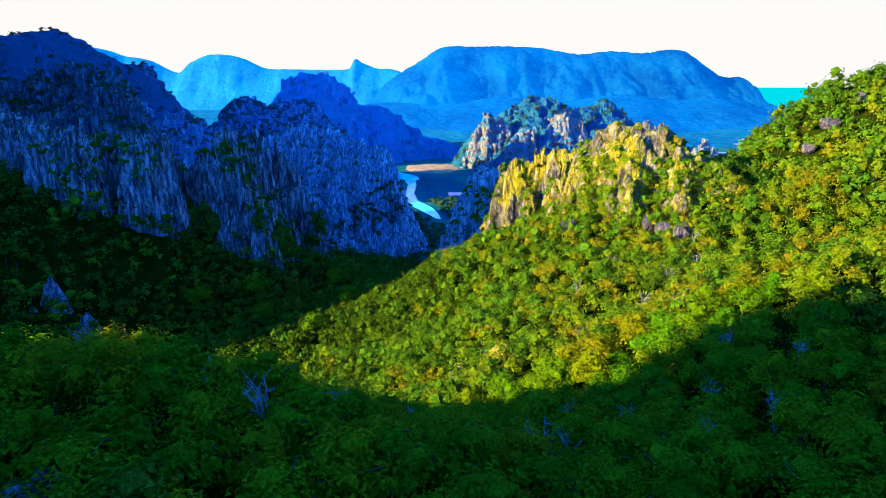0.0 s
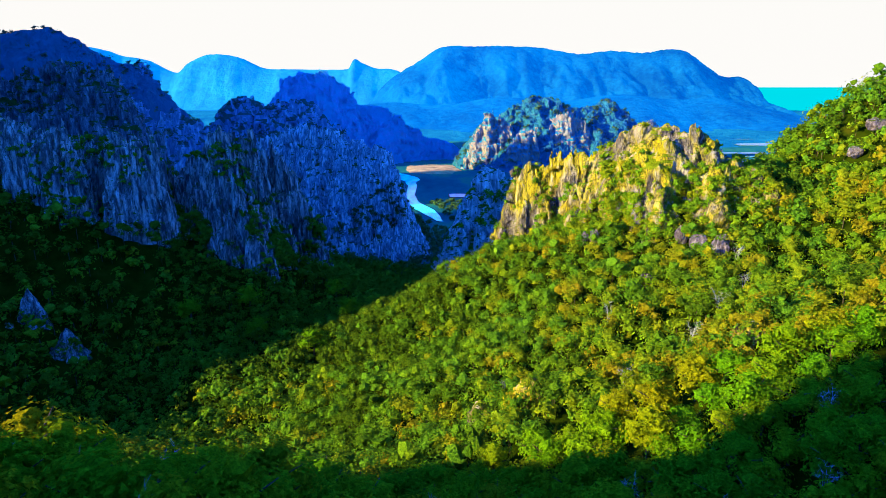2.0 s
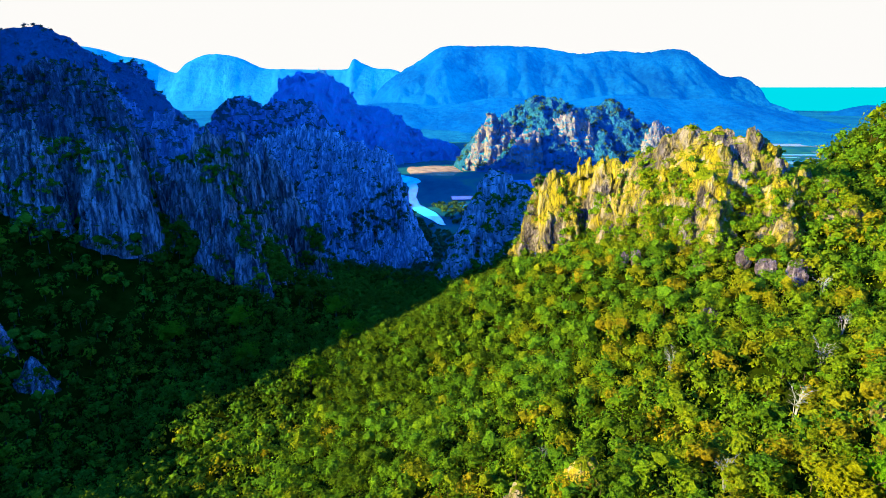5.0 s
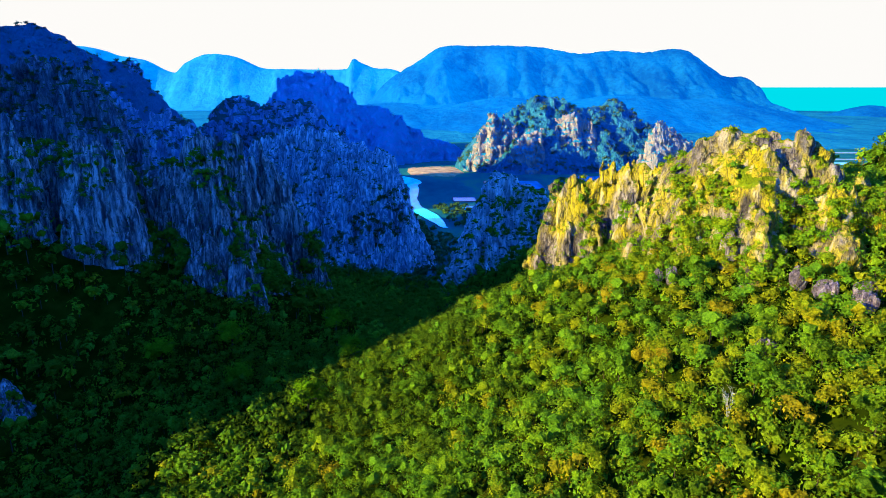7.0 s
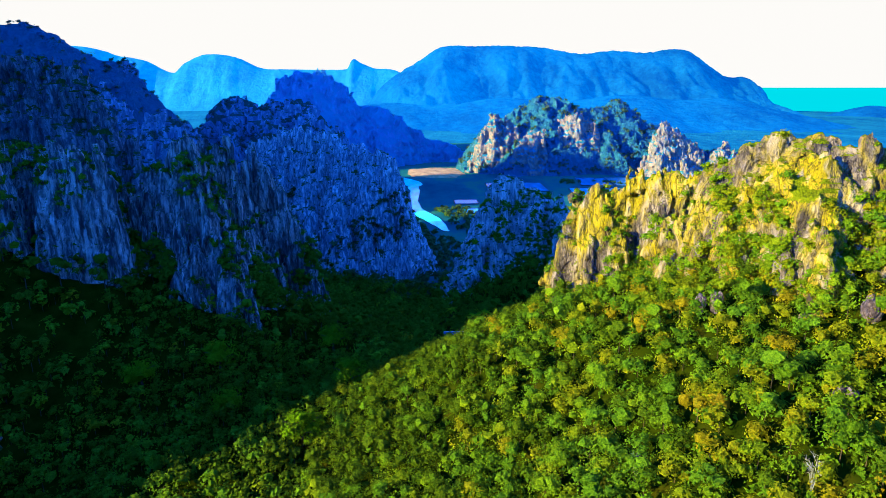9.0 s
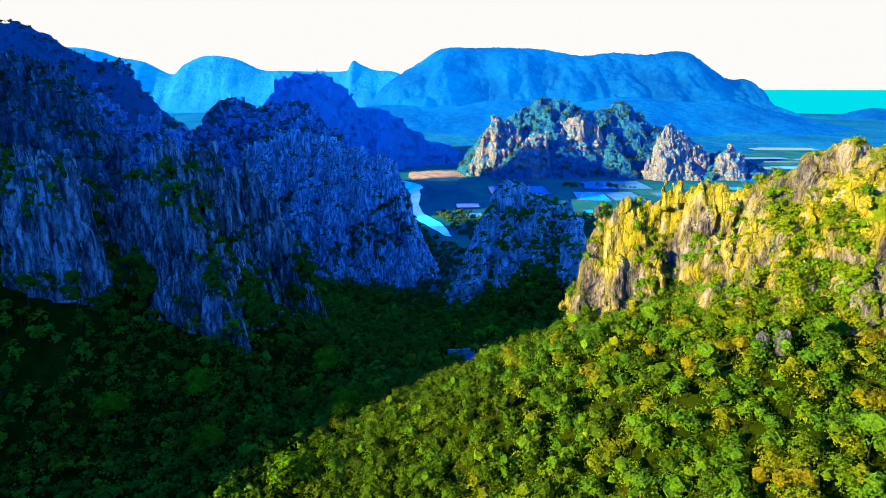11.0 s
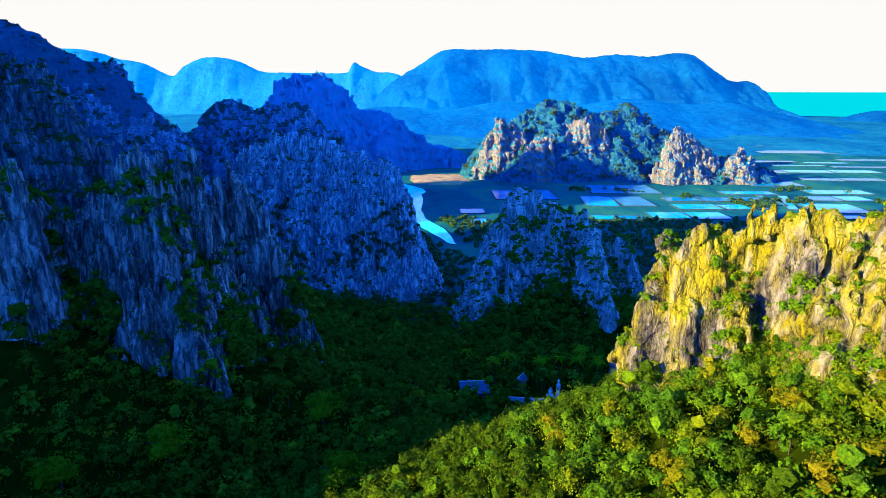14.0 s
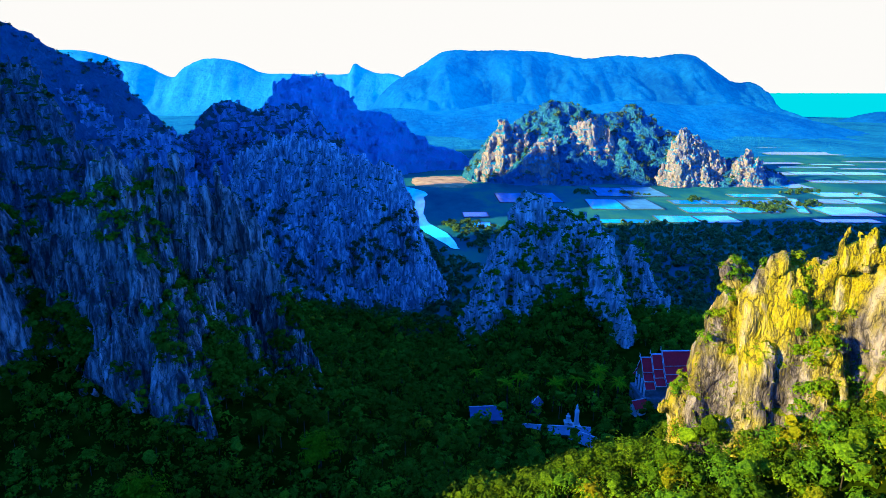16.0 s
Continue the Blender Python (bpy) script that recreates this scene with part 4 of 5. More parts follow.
def forest():
    rng = np.random.default_rng(4)
    xa, ya = scatter(-115, 152, 18, 262, 3.9, rng)
    xb, yb = scatter(-260, 250, -60, 520, 6.2, rng)
    far = ~((xb > -115) & (xb < 152) & (yb > 18) & (yb < 262))
    x, y = np.concatenate([xa, xb[far]]), np.concatenate([ya, yb[far]])
    close = np.arange(len(x)) < len(xa)
    keep = ~((x > NEAR_BOX[0]) & (x < NEAR_BOX[1]) & (y > NEAR_BOX[2]) & (y < NEAR_BOX[3]))
    keep &= ~covered(x, y, TEMPLE_YARD + CRAG_ROCKS)
    keep &= ~((np.abs(x) < 22) & (y < 20))
    keep &= (np.abs(x) < 40 + 0.78 * (y + 20)) | (rng.uniform(0, 1, len(x)) < 0.13)
    keep &= rng.uniform(0, 1, len(x)) < 0.985
    x, y, close = x[keep], y[keep], close[keep]
    n = len(x)
    big = rng.uniform(0, 1, n) ** 3
    rad = np.where(close, 2.15, 2.9) + np.where(close, 1.9, 4.4) * big + rng.uniform(0, 0.9, n)
    high = rad * np.where(close, rng.uniform(0.9, 1.35, n), rng.uniform(0.8, 1.3, n) + 0.8 * rng.uniform(0, 1, n) * (x < 60)) + 0.6
    pos = np.stack([x, y, land(x, y)], -1)
    tn = tints(x, y, rng)
    vs, qs, ts, off = [], [], [], 0
    xu, yu = scatter(-80, 100, 60, 250, 3.1, rng)
    low = ~covered(xu, yu, CRAG_ROCKS) & ~((xu > NEAR_BOX[0]) & (xu < NEAR_BOX[1]) & (yu < NEAR_BOX[3] - 4)) & (np.abs(xu) < 40 + 0.6 * (yu + 20))
    xu, yu = xu[low], yu[low]
    ru = rng.uniform(1.3, 2.3, len(xu))
    vu, qu, tu = crowns(np.stack([xu, yu, land(xu, yu) - 0.5], -1), ru, ru * 0.75, 20, 0.45, np.clip(tints(xu, yu, rng) - 0.12, 0, 1), rng, 4, 2)
    front = (x > -30) & (x < 90) & (y < 150)
    late = (x > -45) & (x < 62) & (y > 135) & (y < 236)
    for sel, leaves, size, cores in ((late, 250, 0.24, 3), (close & front & ~late, 190, 0.28, 3), (close & ~front & ~late, 56, 0.47, 2), (~close & ~late, 34, 0.84, 2)):
        v, q, t = crowns(pos[sel], rad[sel], high[sel], leaves, size, tn[sel], rng, 7, cores)
        vs.append(v), qs.append(q + off), ts.append(t)
        off += len(v)
    vs.append(vu), qs.append(qu + off), ts.append(tu)
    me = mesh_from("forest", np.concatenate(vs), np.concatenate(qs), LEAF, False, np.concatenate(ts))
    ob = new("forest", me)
    tagged(ob, "dense broadleaf forest canopy covering the hillsides and the valley", "forest", kind="stuff")
    v, q = trunks(pos, rad, high)
    st = new("stems", mesh_from("stems", v, q, BARK))
    st.parent = ob


forest()


def bushes(name, label, keys, count, lo, hi, leaves, size, rmin, rmax, mat, seed, tone, steep=0.12, first=0):
    """Bushes rooted on the ledges and in the clefts of a limestone hill."""
    rng = np.random.default_rng(seed)
    cs, ns = [], []
    for k in keys:
        for v, q in HILLS[k][first:]:
            a, b, c, d = (v[q[:, i]] for i in range(4))
            nr = np.cross(c - a, d - b)
            ns.append(nr)
            cs.append((a + b + c + d) / 4)
    c, nr = np.concatenate(cs), np.concatenate(ns)
    area = np.linalg.norm(nr, axis=1) + 1e-9
    up = nr[:, 2] / area
    soil = fbm(c[:, 0] / 16, c[:, 1] / 16, c[:, 2] / 22, seed, 3)
    w = area * (np.clip(up - 0.22, 0, 1) + steep * (soil > 0.56)) * np.clip((soil - 0.46) * 8, 0, 1)
    w *= (c[:, 2] > lo) & (c[:, 2] < hi) & (c[:, 2] > land(c[:, 0], c[:, 1]) - 1)
    pick = rng.choice(len(c), count, p=w / w.sum())
    pos = c[pick] - np.array([0, 0, 0.5])
    rad = rng.uniform(rmin, rmax, count)
    v, q, t = crowns(pos, rad, rad * rng.uniform(0.5, 1.0, count), leaves, size, np.clip(rng.normal(tone, 0.12, count), 0, 0.8), rng, 5, 2)
    tagged(new(name, mesh_from(name, v, q, mat, False, t)), label, "bushes", kind="stuff")


bushes("crag_bushes", "yellow-green bushes growing on the sunlit crag", ["crag"], 760, 95, 160, 110, 0.2, 0.7, 2.1, LEAF, 41, 0.42, 0.5)
bushes("crag_foot_bushes", "olive-green bushes climbing the foot of the crag", ["crag"], 560, 95, 137, 110, 0.24, 1.4, 3.0, LEAF, 48, 0.5, 0.7, 2)
bushes("ridge_bushes", "green bushes on the ledges of the shaded ridge", ["ridge", "pillars"], 900, 55, 134, 50, 0.42, 1.0, 2.8, LEAF, 42, 0.2, 0.35)
bushes("ridge_foot_woods", "dark green woods climbing the foot of the ridge", ["ridge", "pillars"], 1100, 50, 106, 40, 0.55, 1.8, 4.0, LEAF, 49, 0.12, 1.0)
bushes("gully_woods", "dark green bushes filling the gully between the cliffs", ["pillars"], 520, 60, 136, 40, 0.55, 1.5, 3.4, LEAF, 51, 0.14, 0.6, 2)
bushes("wall_bushes", "dark green bushes on the limestone wall", ["wall"], 420, 8, 180, 34, 0.8, 1.8, 4.4, LEAF_FAR, 43, 0.15, 0.3)
bushes("slope_woods", "dark green woods on the lower slopes of the long ridge", ["long"], 620, 4, 72, 34, 0.8, 2.4, 5.0, LEAF_FAR, 47, 0.3, 0.5)
bushes("hill_bushes", "green bushes on the shaded limestone hill", ["middle"], 620, 3, 84, 44, 0.6, 1.6, 4.0, LEAF, 44, 0.32, 0.25)
bushes("hill_foot_woods", "dark green woods climbing the foot of the limestone hill", ["middle"], 420, 3, 50, 40, 0.6, 1.8, 3.6, LEAF, 53, 0.2, 0.5)
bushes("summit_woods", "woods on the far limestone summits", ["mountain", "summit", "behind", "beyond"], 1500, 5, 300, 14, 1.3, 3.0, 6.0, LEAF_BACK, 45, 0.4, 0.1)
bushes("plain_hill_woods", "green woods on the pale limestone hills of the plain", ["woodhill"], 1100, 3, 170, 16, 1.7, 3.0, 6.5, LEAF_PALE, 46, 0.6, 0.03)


def plain_woods():
    rng = np.random.default_rng(8)
    x, y = scatter(-330, 620, 505, 1130, 10.5, rng)
    x, y = x + rng.normal(0, 3.5, len(x)), y + rng.normal(0, 3.5, len(x))
    d = np.abs(x - river_x(y))
    wood = (y < 800 + 90 * fbm(x / 90, y / 90, x * 0, 21, 2)) | ((fbm(x / 70, y / 50, x * 0, 31, 3) > 0.66) & ((x > 190) | (x < -60)))
    keep = wood & (d > 16 + 8 * (y > 800)) & (x < 120 + (y - 400) * 0.95)
    x, y = x[keep], y[keep]
    n = len(x)
    rad = rng.uniform(4.0, 7.5, n)
    high = rad * rng.uniform(0.8, 1.15, n)
    v, q, t = crowns(np.stack([x, y, land(x, y) - 1], -1), rad, high, 22, 1.9, np.clip(rng.normal(0.4, 0.2, n), 0, 1), rng, 6, 1)
    tagged(new("marsh_woods", mesh_from("marsh_woods", v, q, LEAF_FAR, True, t)), "dark green mangrove woods on the plain", "woods", kind="stuff")


def river_x(y):
    """The river's course over the plain."""
    y = np.asarray(y, float)
    return np.interp(y, [600, 700, 745, 778, 813, 866, 928, 1013, 1070, 1110, 1180, 1260], [110, 20, -9, -17, -27, -44, -52, -52, -58, -72, -105, -160])


plain_woods()


# ---------------------------------------------------------------- single trees of the near hillside
def tube(bm, points, radii, sides=6):
    rings = []
    for i, (p, r) in enumerate(zip(points, radii)):
        p = Vector(p)
        d = (Vector(points[min(i + 1, len(points) - 1)]) - Vector(points[max(i - 1, 0)])).normalized()
        a = d.orthogonal().normalized()
        b = d.cross(a)
        rings.append([bm.verts.new(p + (a * math.cos(2 * math.pi * k / sides) + b * math.sin(2 * math.pi * k / sides)) * r) for k in range(sides)])
    for lo, hi in zip(rings, rings[1:]):
        for k in range(sides):
            bm.faces.new((lo[k], lo[(k + 1) % sides], hi[(k + 1) % sides], hi[k]))
    bm.faces.new(rings[-1])


def tree(seed, rad, high, leaves, leaf=None):
    rng = np.random.default_rng(seed)
    top = new("tree")
    bm = bmesh.new()
    tube(bm, [(0, 0, -1.2), (0.1, 0, high * 0.3), (0.2, 0.1, high * 0.6)], [0.24, 0.18, 0.12])
    part("trunk", bm, BARK, top)
    for k in range(4):
        a = k * 1.6 + rng.uniform(-0.4, 0.4)
        bm = bmesh.new()
        tube(bm, [(0.1, 0, high * (0.26 + 0.08 * k)), (math.cos(a) * rad * 0.35, math.sin(a) * rad * 0.35, high * (0.5 + 0.07 * k)),
                  (math.cos(a) * rad * 0.75, math.sin(a) * rad * 0.75, high * (0.66 + 0.07 * k))], [0.10, 0.07, 0.03], 5)
        part("limb", bm, BARK, top)
    v, q, t = crowns(np.zeros((1, 3)), np.array([rad]), np.array([high]), leaves, 0.215, np.array([0.5]), rng, 16, 10)
    ob = new("crown", mesh_from("crown", v, q, leaf or LEAF_TREE, False))
    ob.parent = top
    return tagged(top, "small broadleaf tree with a rounded crown on the hillside", "tree", "trees of the near hillside")


def near_trees():
    rng = np.random.default_rng(12)
    x, y = scatter(*NEAR_BOX, 4.6, rng)
    z = land(x, y)
    kinds = [tree(200 + i, r, h, 1000) for i, (r, h) in enumerate([(3.1, 4.6), (3.6, 5.0), (2.7, 4.0), (3.3, 5.6), (3.9, 5.4), (2.9, 3.6)])]
    for i in range(min(len(x), 330)):
        k = kinds[i % len(kinds)]
        m = pose(x[i], y[i], z[i], rng.uniform(-5, 5), rng.uniform(-5, 5), rng.uniform(0, 360)) @ Matrix.Scale(rng.uniform(0.8, 1.15), 4)
        if i < len(kinds):
            k.matrix_basis = m
        else:
            copy_thing(k, m)


near_trees()


def bare_shrub(seed):
    rng = np.random.default_rng(seed)
    bm = bmesh.new()
    for k in range(10):
        a, r, h = rng.uniform(0, 6.28), rng.uniform(0.5, 1.7), rng.uniform(1.2, 3.0)
        mid = (math.cos(a) * r * 0.5, math.sin(a) * r * 0.5, h * rng.uniform(0.45, 0.7))
        end = (math.cos(a + 0.5) * r, math.sin(a + 0.5) * r, h)
        tube(bm, [(0, 0, -2.5), mid, end], [0.04, 0.028, 0.01], 3)
        for j in range(7):
            b, s = a + rng.uniform(-1.8, 1.8), rng.uniform(0.0, 1.0)
            base = tuple(m * (1 - s) + e * s for m, e in zip(mid, end))
            reach = rng.uniform(0.3, 0.9)
            tip = (base[0] + math.cos(b) * reach, base[1] + math.sin(b) * reach, base[2] + rng.uniform(-0.1, 0.6))
            tube(bm, [base, tip], [0.018, 0.008], 3)
    ob = part("bare_shrub", bm, DEAD)
    return tagged(ob, "leafless grey-white shrub standing among green trees", "shrub", "bare shrubs on the hillside")


def bare_shrubs():
    rng = np.random.default_rng(31)
    kinds = [bare_shrub(300 + i) for i in range(3)]
    spots = [(-19, 44), (2, 56), (12, 52), (30, 62), (-4, 62), (-13, 40), (42, 66), (20, 60), (36, 72), (-26, 62), (8, 46), (25, 50), (-9, 48), (48, 74),
             (-30, 48), (16, 70), (-2, 44), (33, 54), (24, 98), (38, 110), (55, 128), (9, 124), (31, 133), (60, 142), (16, 148), (46, 118), (66, 118)]
    for i, (x, y) in enumerate(spots):
        z = float(land(np.array([x]), np.array([y]))[0]) + 2.2
        m = pose(x, y, z, 0, 0, rng.uniform(0, 360)) @ Matrix.Scale(rng.uniform(0.8, 1.3), 4)
        if i < 3:
            kinds[i].matrix_basis = m
        else:
            copy_thing(kinds[i % 3], m)


bare_shrubs()


def boulder(x, y, rise, rx, ry, rz, mat, label, seed):
    """A weathered block that stands out of the canopy."""
    n, k = 26, 16
    u, v = np.meshgrid(np.linspace(0, 2 * math.pi, n, endpoint=False), np.linspace(-math.pi / 2, math.pi / 2, k))
    d = np.stack([np.cos(u) * np.cos(v), np.sin(u) * np.cos(v), np.sin(v)], -1)
    f1, f2, own = cells(d[..., 0] * 1.6 + seed, d[..., 1] * 1.6, d[..., 2] * 0.9, seed)
    g1, g2, mine = cells(d[..., 0] * 4 + seed, d[..., 1] * 4, d[..., 2] * 1.6, seed + 5)
    r = 0.72 + 0.35 * own + 0.25 * (1 - f1) - 0.12 * g1
    z = float(land(np.array([x]), np.array([y]))[0])
    p = d * r[..., None] * np.array([rx, ry, rz]) + np.array([0, 0, rise])
    idx = np.arange(n * k).reshape(k, n)
    nxt = np.roll(idx, -1, 1)
    quads = np.stack([idx[:-1], nxt[:-1], nxt[1:], idx[1:]], -1).reshape(-1, 4)
    ob = new("rock_outcrop", mesh_from("rock_outcrop", p.reshape(-1, 3), quads, mat, False))
    ob.location = (x, y, z)
    tagged(ob, label, "rock")


GREYISH = "limestone outcrop tinted mauve for shade, half hidden by bushes"
SUNNY, SHADY = "pale limestone block showing between sunlit trees", "bluish limestone rock standing among shaded trees"
for spec in [(113.8, 182.7, 2.2, 3.2, 2.0, 1.7, ROCK_MAUVE, GREYISH, 20),
             (105.8, 177.8, 2.2, 2.0, 1.8, 1.7, ROCK_MAUVE, GREYISH, 21),
             (124.7, 187.7, 2.2, 1.8, 1.5, 1.6, ROCK_MAUVE, GREYISH, 23),
             (11.5, 109, 3.8, 2.4, 2, 2.6, ROCK_LIT, SUNNY, 1), (4, 112, 3.2, 2.2, 2, 2.8, ROCK_LIT, SUNNY, 2), (41, 98, 3.0, 2.0, 1.6, 2.2, ROCK_LIT, SUNNY, 3),
             (42.5, 146, 1.4, 1.7, 1.3, 1.7, ROCK_MAUVE, GREYISH, 4), (58, 157, 1.8, 2.2, 1.7, 2.1, ROCK_MAUVE, GREYISH, 5), (56, 162, 2.0, 1.7, 1.6, 2.5, ROCK_MAUVE, GREYISH, 7),
             (62, 152.5, 1.6, 2.0, 1.6, 1.9, ROCK_MAUVE, GREYISH, 8), (60, 150, 1.6, 2.0, 1.8, 2.2, ROCK_MAUVE, GREYISH, 9), (38, 176, 1.6, 1.3, 1.2, 2.4, ROCK_MAUVE, GREYISH, 6),
             (36, 178, 1.2, 1.1, 1.0, 2.2, ROCK_MAUVE, GREYISH, 12), (-21, 27, 0.5, 2.2, 2, 2.6, ROCK_SHADE, SHADY, 10), (46, 54, 2, 2.4, 2, 4, ROCK_SHADE, SHADY, 11)]:
    boulder(*spec)


for i, (x, y, top, r) in enumerate([(-147, 218, 90, 8), (-130, 209, 80, 9), (-152, 212, 80, 7)]):
    spire(x, y, top, r, r * 0.8, 3000 + 100 * i)


def large_trees():
    rng = np.random.default_rng(91)
    spots = [(-69, 221, 1.5), (-77, 238, 1.2), (-46, 206, 1.2), (-97, 231, 1.1), (-38, 232, 1.2), (-48, 262, 1.2)]
    first = tree(260, 3.3, 4.2, 900, LEAF_DEEP)
    tagged(first, "large spreading broadleaf tree above the valley canopy", group="large trees of the valley")
    for i, (x, y, s) in enumerate(spots):
        z = float(land(np.array([float(x)]), np.array([float(y)]))[0])
        m = pose(x, y, z + 1.0, 0, 0, rng.uniform(0, 360)) @ Matrix.Scale(s, 4)
        if i:
            copy_thing(first, m)
        else:
            first.matrix_basis = m


large_trees()


# ---------------------------------------------------------------- water and salt ponds
def water_material(name, tone, rough):
    m, nt, bsdf = material(name)
    n = noise_of(nt, place(nt, (1, 0.4, 1)), 0.08, 4)
    col = mixed(nt, ranged(nt, n, 0.35, 0.65), tuple(c * 0.8 for c in tone), tuple(c * 1.2 for c in tone))
    nt.links.new(col, bsdf.inputs["Base Color"])
    bsdf.inputs["Roughness"].default_value, bsdf.inputs["IOR"].default_value = rough, 1.33
    bsdf.inputs["Specular IOR Level"].default_value = 0.12
    bump_of(nt, bsdf, noise_of(nt, place(nt, (1, 0.5, 1)), 0.5, 3), 0.08, 0.1)
    return m


RIVER = water_material("river_water", (0.0, 0.85, 0.72), 0.12)
BRINE = water_material("pond_water", (0.0, 0.19, 0.34), 0.15)
BRINE_PALE = water_material("shallow_pond_water", (0.0, 0.36, 0.55), 0.15)
MUD = plain_material("pond_mud", (0.04, 0.19, 0.24), 0.6, 0.4, 0.05)
EARTH = plain_material("dike_earth", (0.02, 0.06, 0.07), 0.95, 0.4, 0.2)
SALT_EARTH = plain_material("bare_salt_earth", (0.30, 0.20, 0.09), 0.95, 0.5, 0.06)


def river():
    ys = np.linspace(738, 1230, 76)
    cx = river_x(ys)
    half = np.interp(ys, [738, 748, 778, 813, 866, 928, 1013, 1060, 1085, 1110, 1140, 1180, 1230], [3, 5, 9, 12, 8, 7, 7.5, 9, 20, 24, 22, 12, 12])
    wig = (fbm(ys / 40, ys * 0, ys * 0, 71, 2) - 0.5) * 8
    left, right = cx - half + wig, cx + half + wig * 0.4
    n = len(ys)
    verts = np.concatenate([np.stack([left, ys, np.full(n, 0.9)], -1), np.stack([right, ys, np.full(n, 0.9)], -1)])
    i = np.arange(n - 1)
    ob = new("water_river", mesh_from("water_river", verts, np.stack([i, i + n, i + n + 1, i + 1], -1), RIVER))
    tagged(ob, "bright turquoise river winding over the plain", "river", kind="structure")


river()


def box(bm, x0, x1, y0, y1, z0, z1):
    vs = [bm.verts.new(p) for p in ((x0, y0, z0), (x1, y0, z0), (x1, y1, z0), (x0, y1, z0), (x0, y0, z1), (x1, y0, z1), (x1, y1, z1), (x0, y1, z1))]
    for f in ((0, 3, 2, 1), (4, 5, 6, 7), (0, 1, 5, 4), (1, 2, 6, 5), (2, 3, 7, 6), (3, 0, 4, 7)):
        bm.faces.new([vs[i] for i in f])


def pond(x, y, w, d, turn, mat):
    top = new("salt_pond")
    top.matrix_basis = pose(x, y, 0, 0, 0, turn)
    bm = bmesh.new()
    vs = [bm.verts.new(p) for p in ((-w / 2, -d / 2, 1.0), (w / 2, -d / 2, 1.0), (w / 2, d / 2, 1.0), (-w / 2, d / 2, 1.0))]
    bm.faces.new(vs)
    part("water", bm, mat, top)
    t = 1.1
    for x0, x1, y0, y1 in ((-w / 2 - t, w / 2 + t, -d / 2 - t, -d / 2), (-w / 2 - t, w / 2 + t, d / 2, d / 2 + t), (-w / 2 - t, -w / 2, -d / 2, d / 2), (w / 2, w / 2 + t, -d / 2, d / 2)):
        bm = bmesh.new()
        box(bm, x0, x1, y0, y1, -1, 1.35)
        part("dike", bm, EARTH, top)
    tagged(top, "shallow blue salt pond between earth dikes", "salt pond", "salt ponds on the plain", "structure")


def ponds():
    """Rows of ponds: near edge, depth, from x to x, how many, how many of them shallow."""
    rng = np.random.default_rng(55)
    for y0, d, x0, x1, n, shallow in ((867, 46, 250, 352, 2, 0.9), (932, 42, 306, 432, 2, 0.6), (996, 36, 312, 474, 3, 0.3), (1055, 34, 425, 508, 1, 0.7),
                                      (867, 25, 444, 525, 1, 0.8), (906, 74, 486, 560, 1, 0.6), (1000, 42, 530, 622, 2, 0.7), (1061, 46, 566, 664, 1, 0.6),
                                      (961, 90, 466, 474, 1, 1.0), (1146, 58, 514, 606, 2, 0.7), (1062, 100, 222, 332, 2, 0.0), (955, 84, 188, 286, 2, 0.1),
                                      (863, 26, 172, 240, 2, 0.5), (1010, 90, 62, 158, 2, 0.1), (904, 34, 6, 42, 1, 0.6), (837, 34, 16, 40, 1, 1.0),
                                      (1213, 34, 640, 790, 2, 0.4), (1320, 50, 580, 860, 3, 0.3)):
        w = (x1 - x0) / n
        for k in range(n):
            mat = BRINE_PALE if rng.uniform() < shallow else (MUD if shallow < 0.2 and rng.uniform() < 0.4 else BRINE)
            pond(x0 + (k + 0.5) * w, y0 + d / 2 + rng.uniform(-2, 2), w - 4, d * rng.uniform(0.86, 0.97), rng.uniform(-5, 3), mat)
    for x, y, w, d in ((484, 990, 12, 120), (720, 1530, 150, 34), (850, 1500, 90, 26), (760, 1450, 110, 18), (905, 1420, 170, 22), (1000, 1560, 160, 30), (940, 1960, 170, 50), (960, 1760, 260, 80)):
        pond(x, y, w, d, -22 if w < 20 else rng.uniform(-4, 2), BRINE_PALE if w < 130 else BRINE)


ponds()
flat = new("salt_flat", sheet("salt_flat", np.linspace(-75, 35, 45), np.linspace(1160, 1305, 50), lambda X, Y: 0.2 + 3.2 * np.clip(1.25 - np.hypot((X + 20) / 52, (Y - 1232) / 70) - 0.9 * np.abs(fbm(X / 26, Y / 40, X * 0, 3, 3) - 0.35), -0.5, 0.5), SALT_EARTH))
tagged(flat, "bare reddish-brown salt earth beside the river", "salt flat", kind="structure")


# ---------------------------------------------------------------- temple in the valley
RED_TILE = plain_material("red_roof_tiles", (0.95, 0.006, 0.014), 0.6, 0.2, 1.5)
WHITE_WALL = plain_material("white_plaster", (0.45, 0.45, 0.45), 0.8, 0.12, 0.8)
BLUE_ROOF = plain_material("blue_grey_roof_sheets", (0.13, 0.17, 0.22), 0.5, 0.2, 0.8)
DARK_ROOF = plain_material("dark_blue_roof_sheets", (0.03, 0.06, 0.12), 0.5, 0.2, 0.8)
# plaster dimmed to grey in its colour, to keep the shaded walls dark
GREY_WALL = plain_material("dimmed_grey_plaster", (0.10, 0.12, 0.14), 0.9, 0.3, 0.8)
GILT = plain_material("gilded_gable", (0.45, 0.22, 0.05), 0.45, 0.4, 2.0, 0.3)


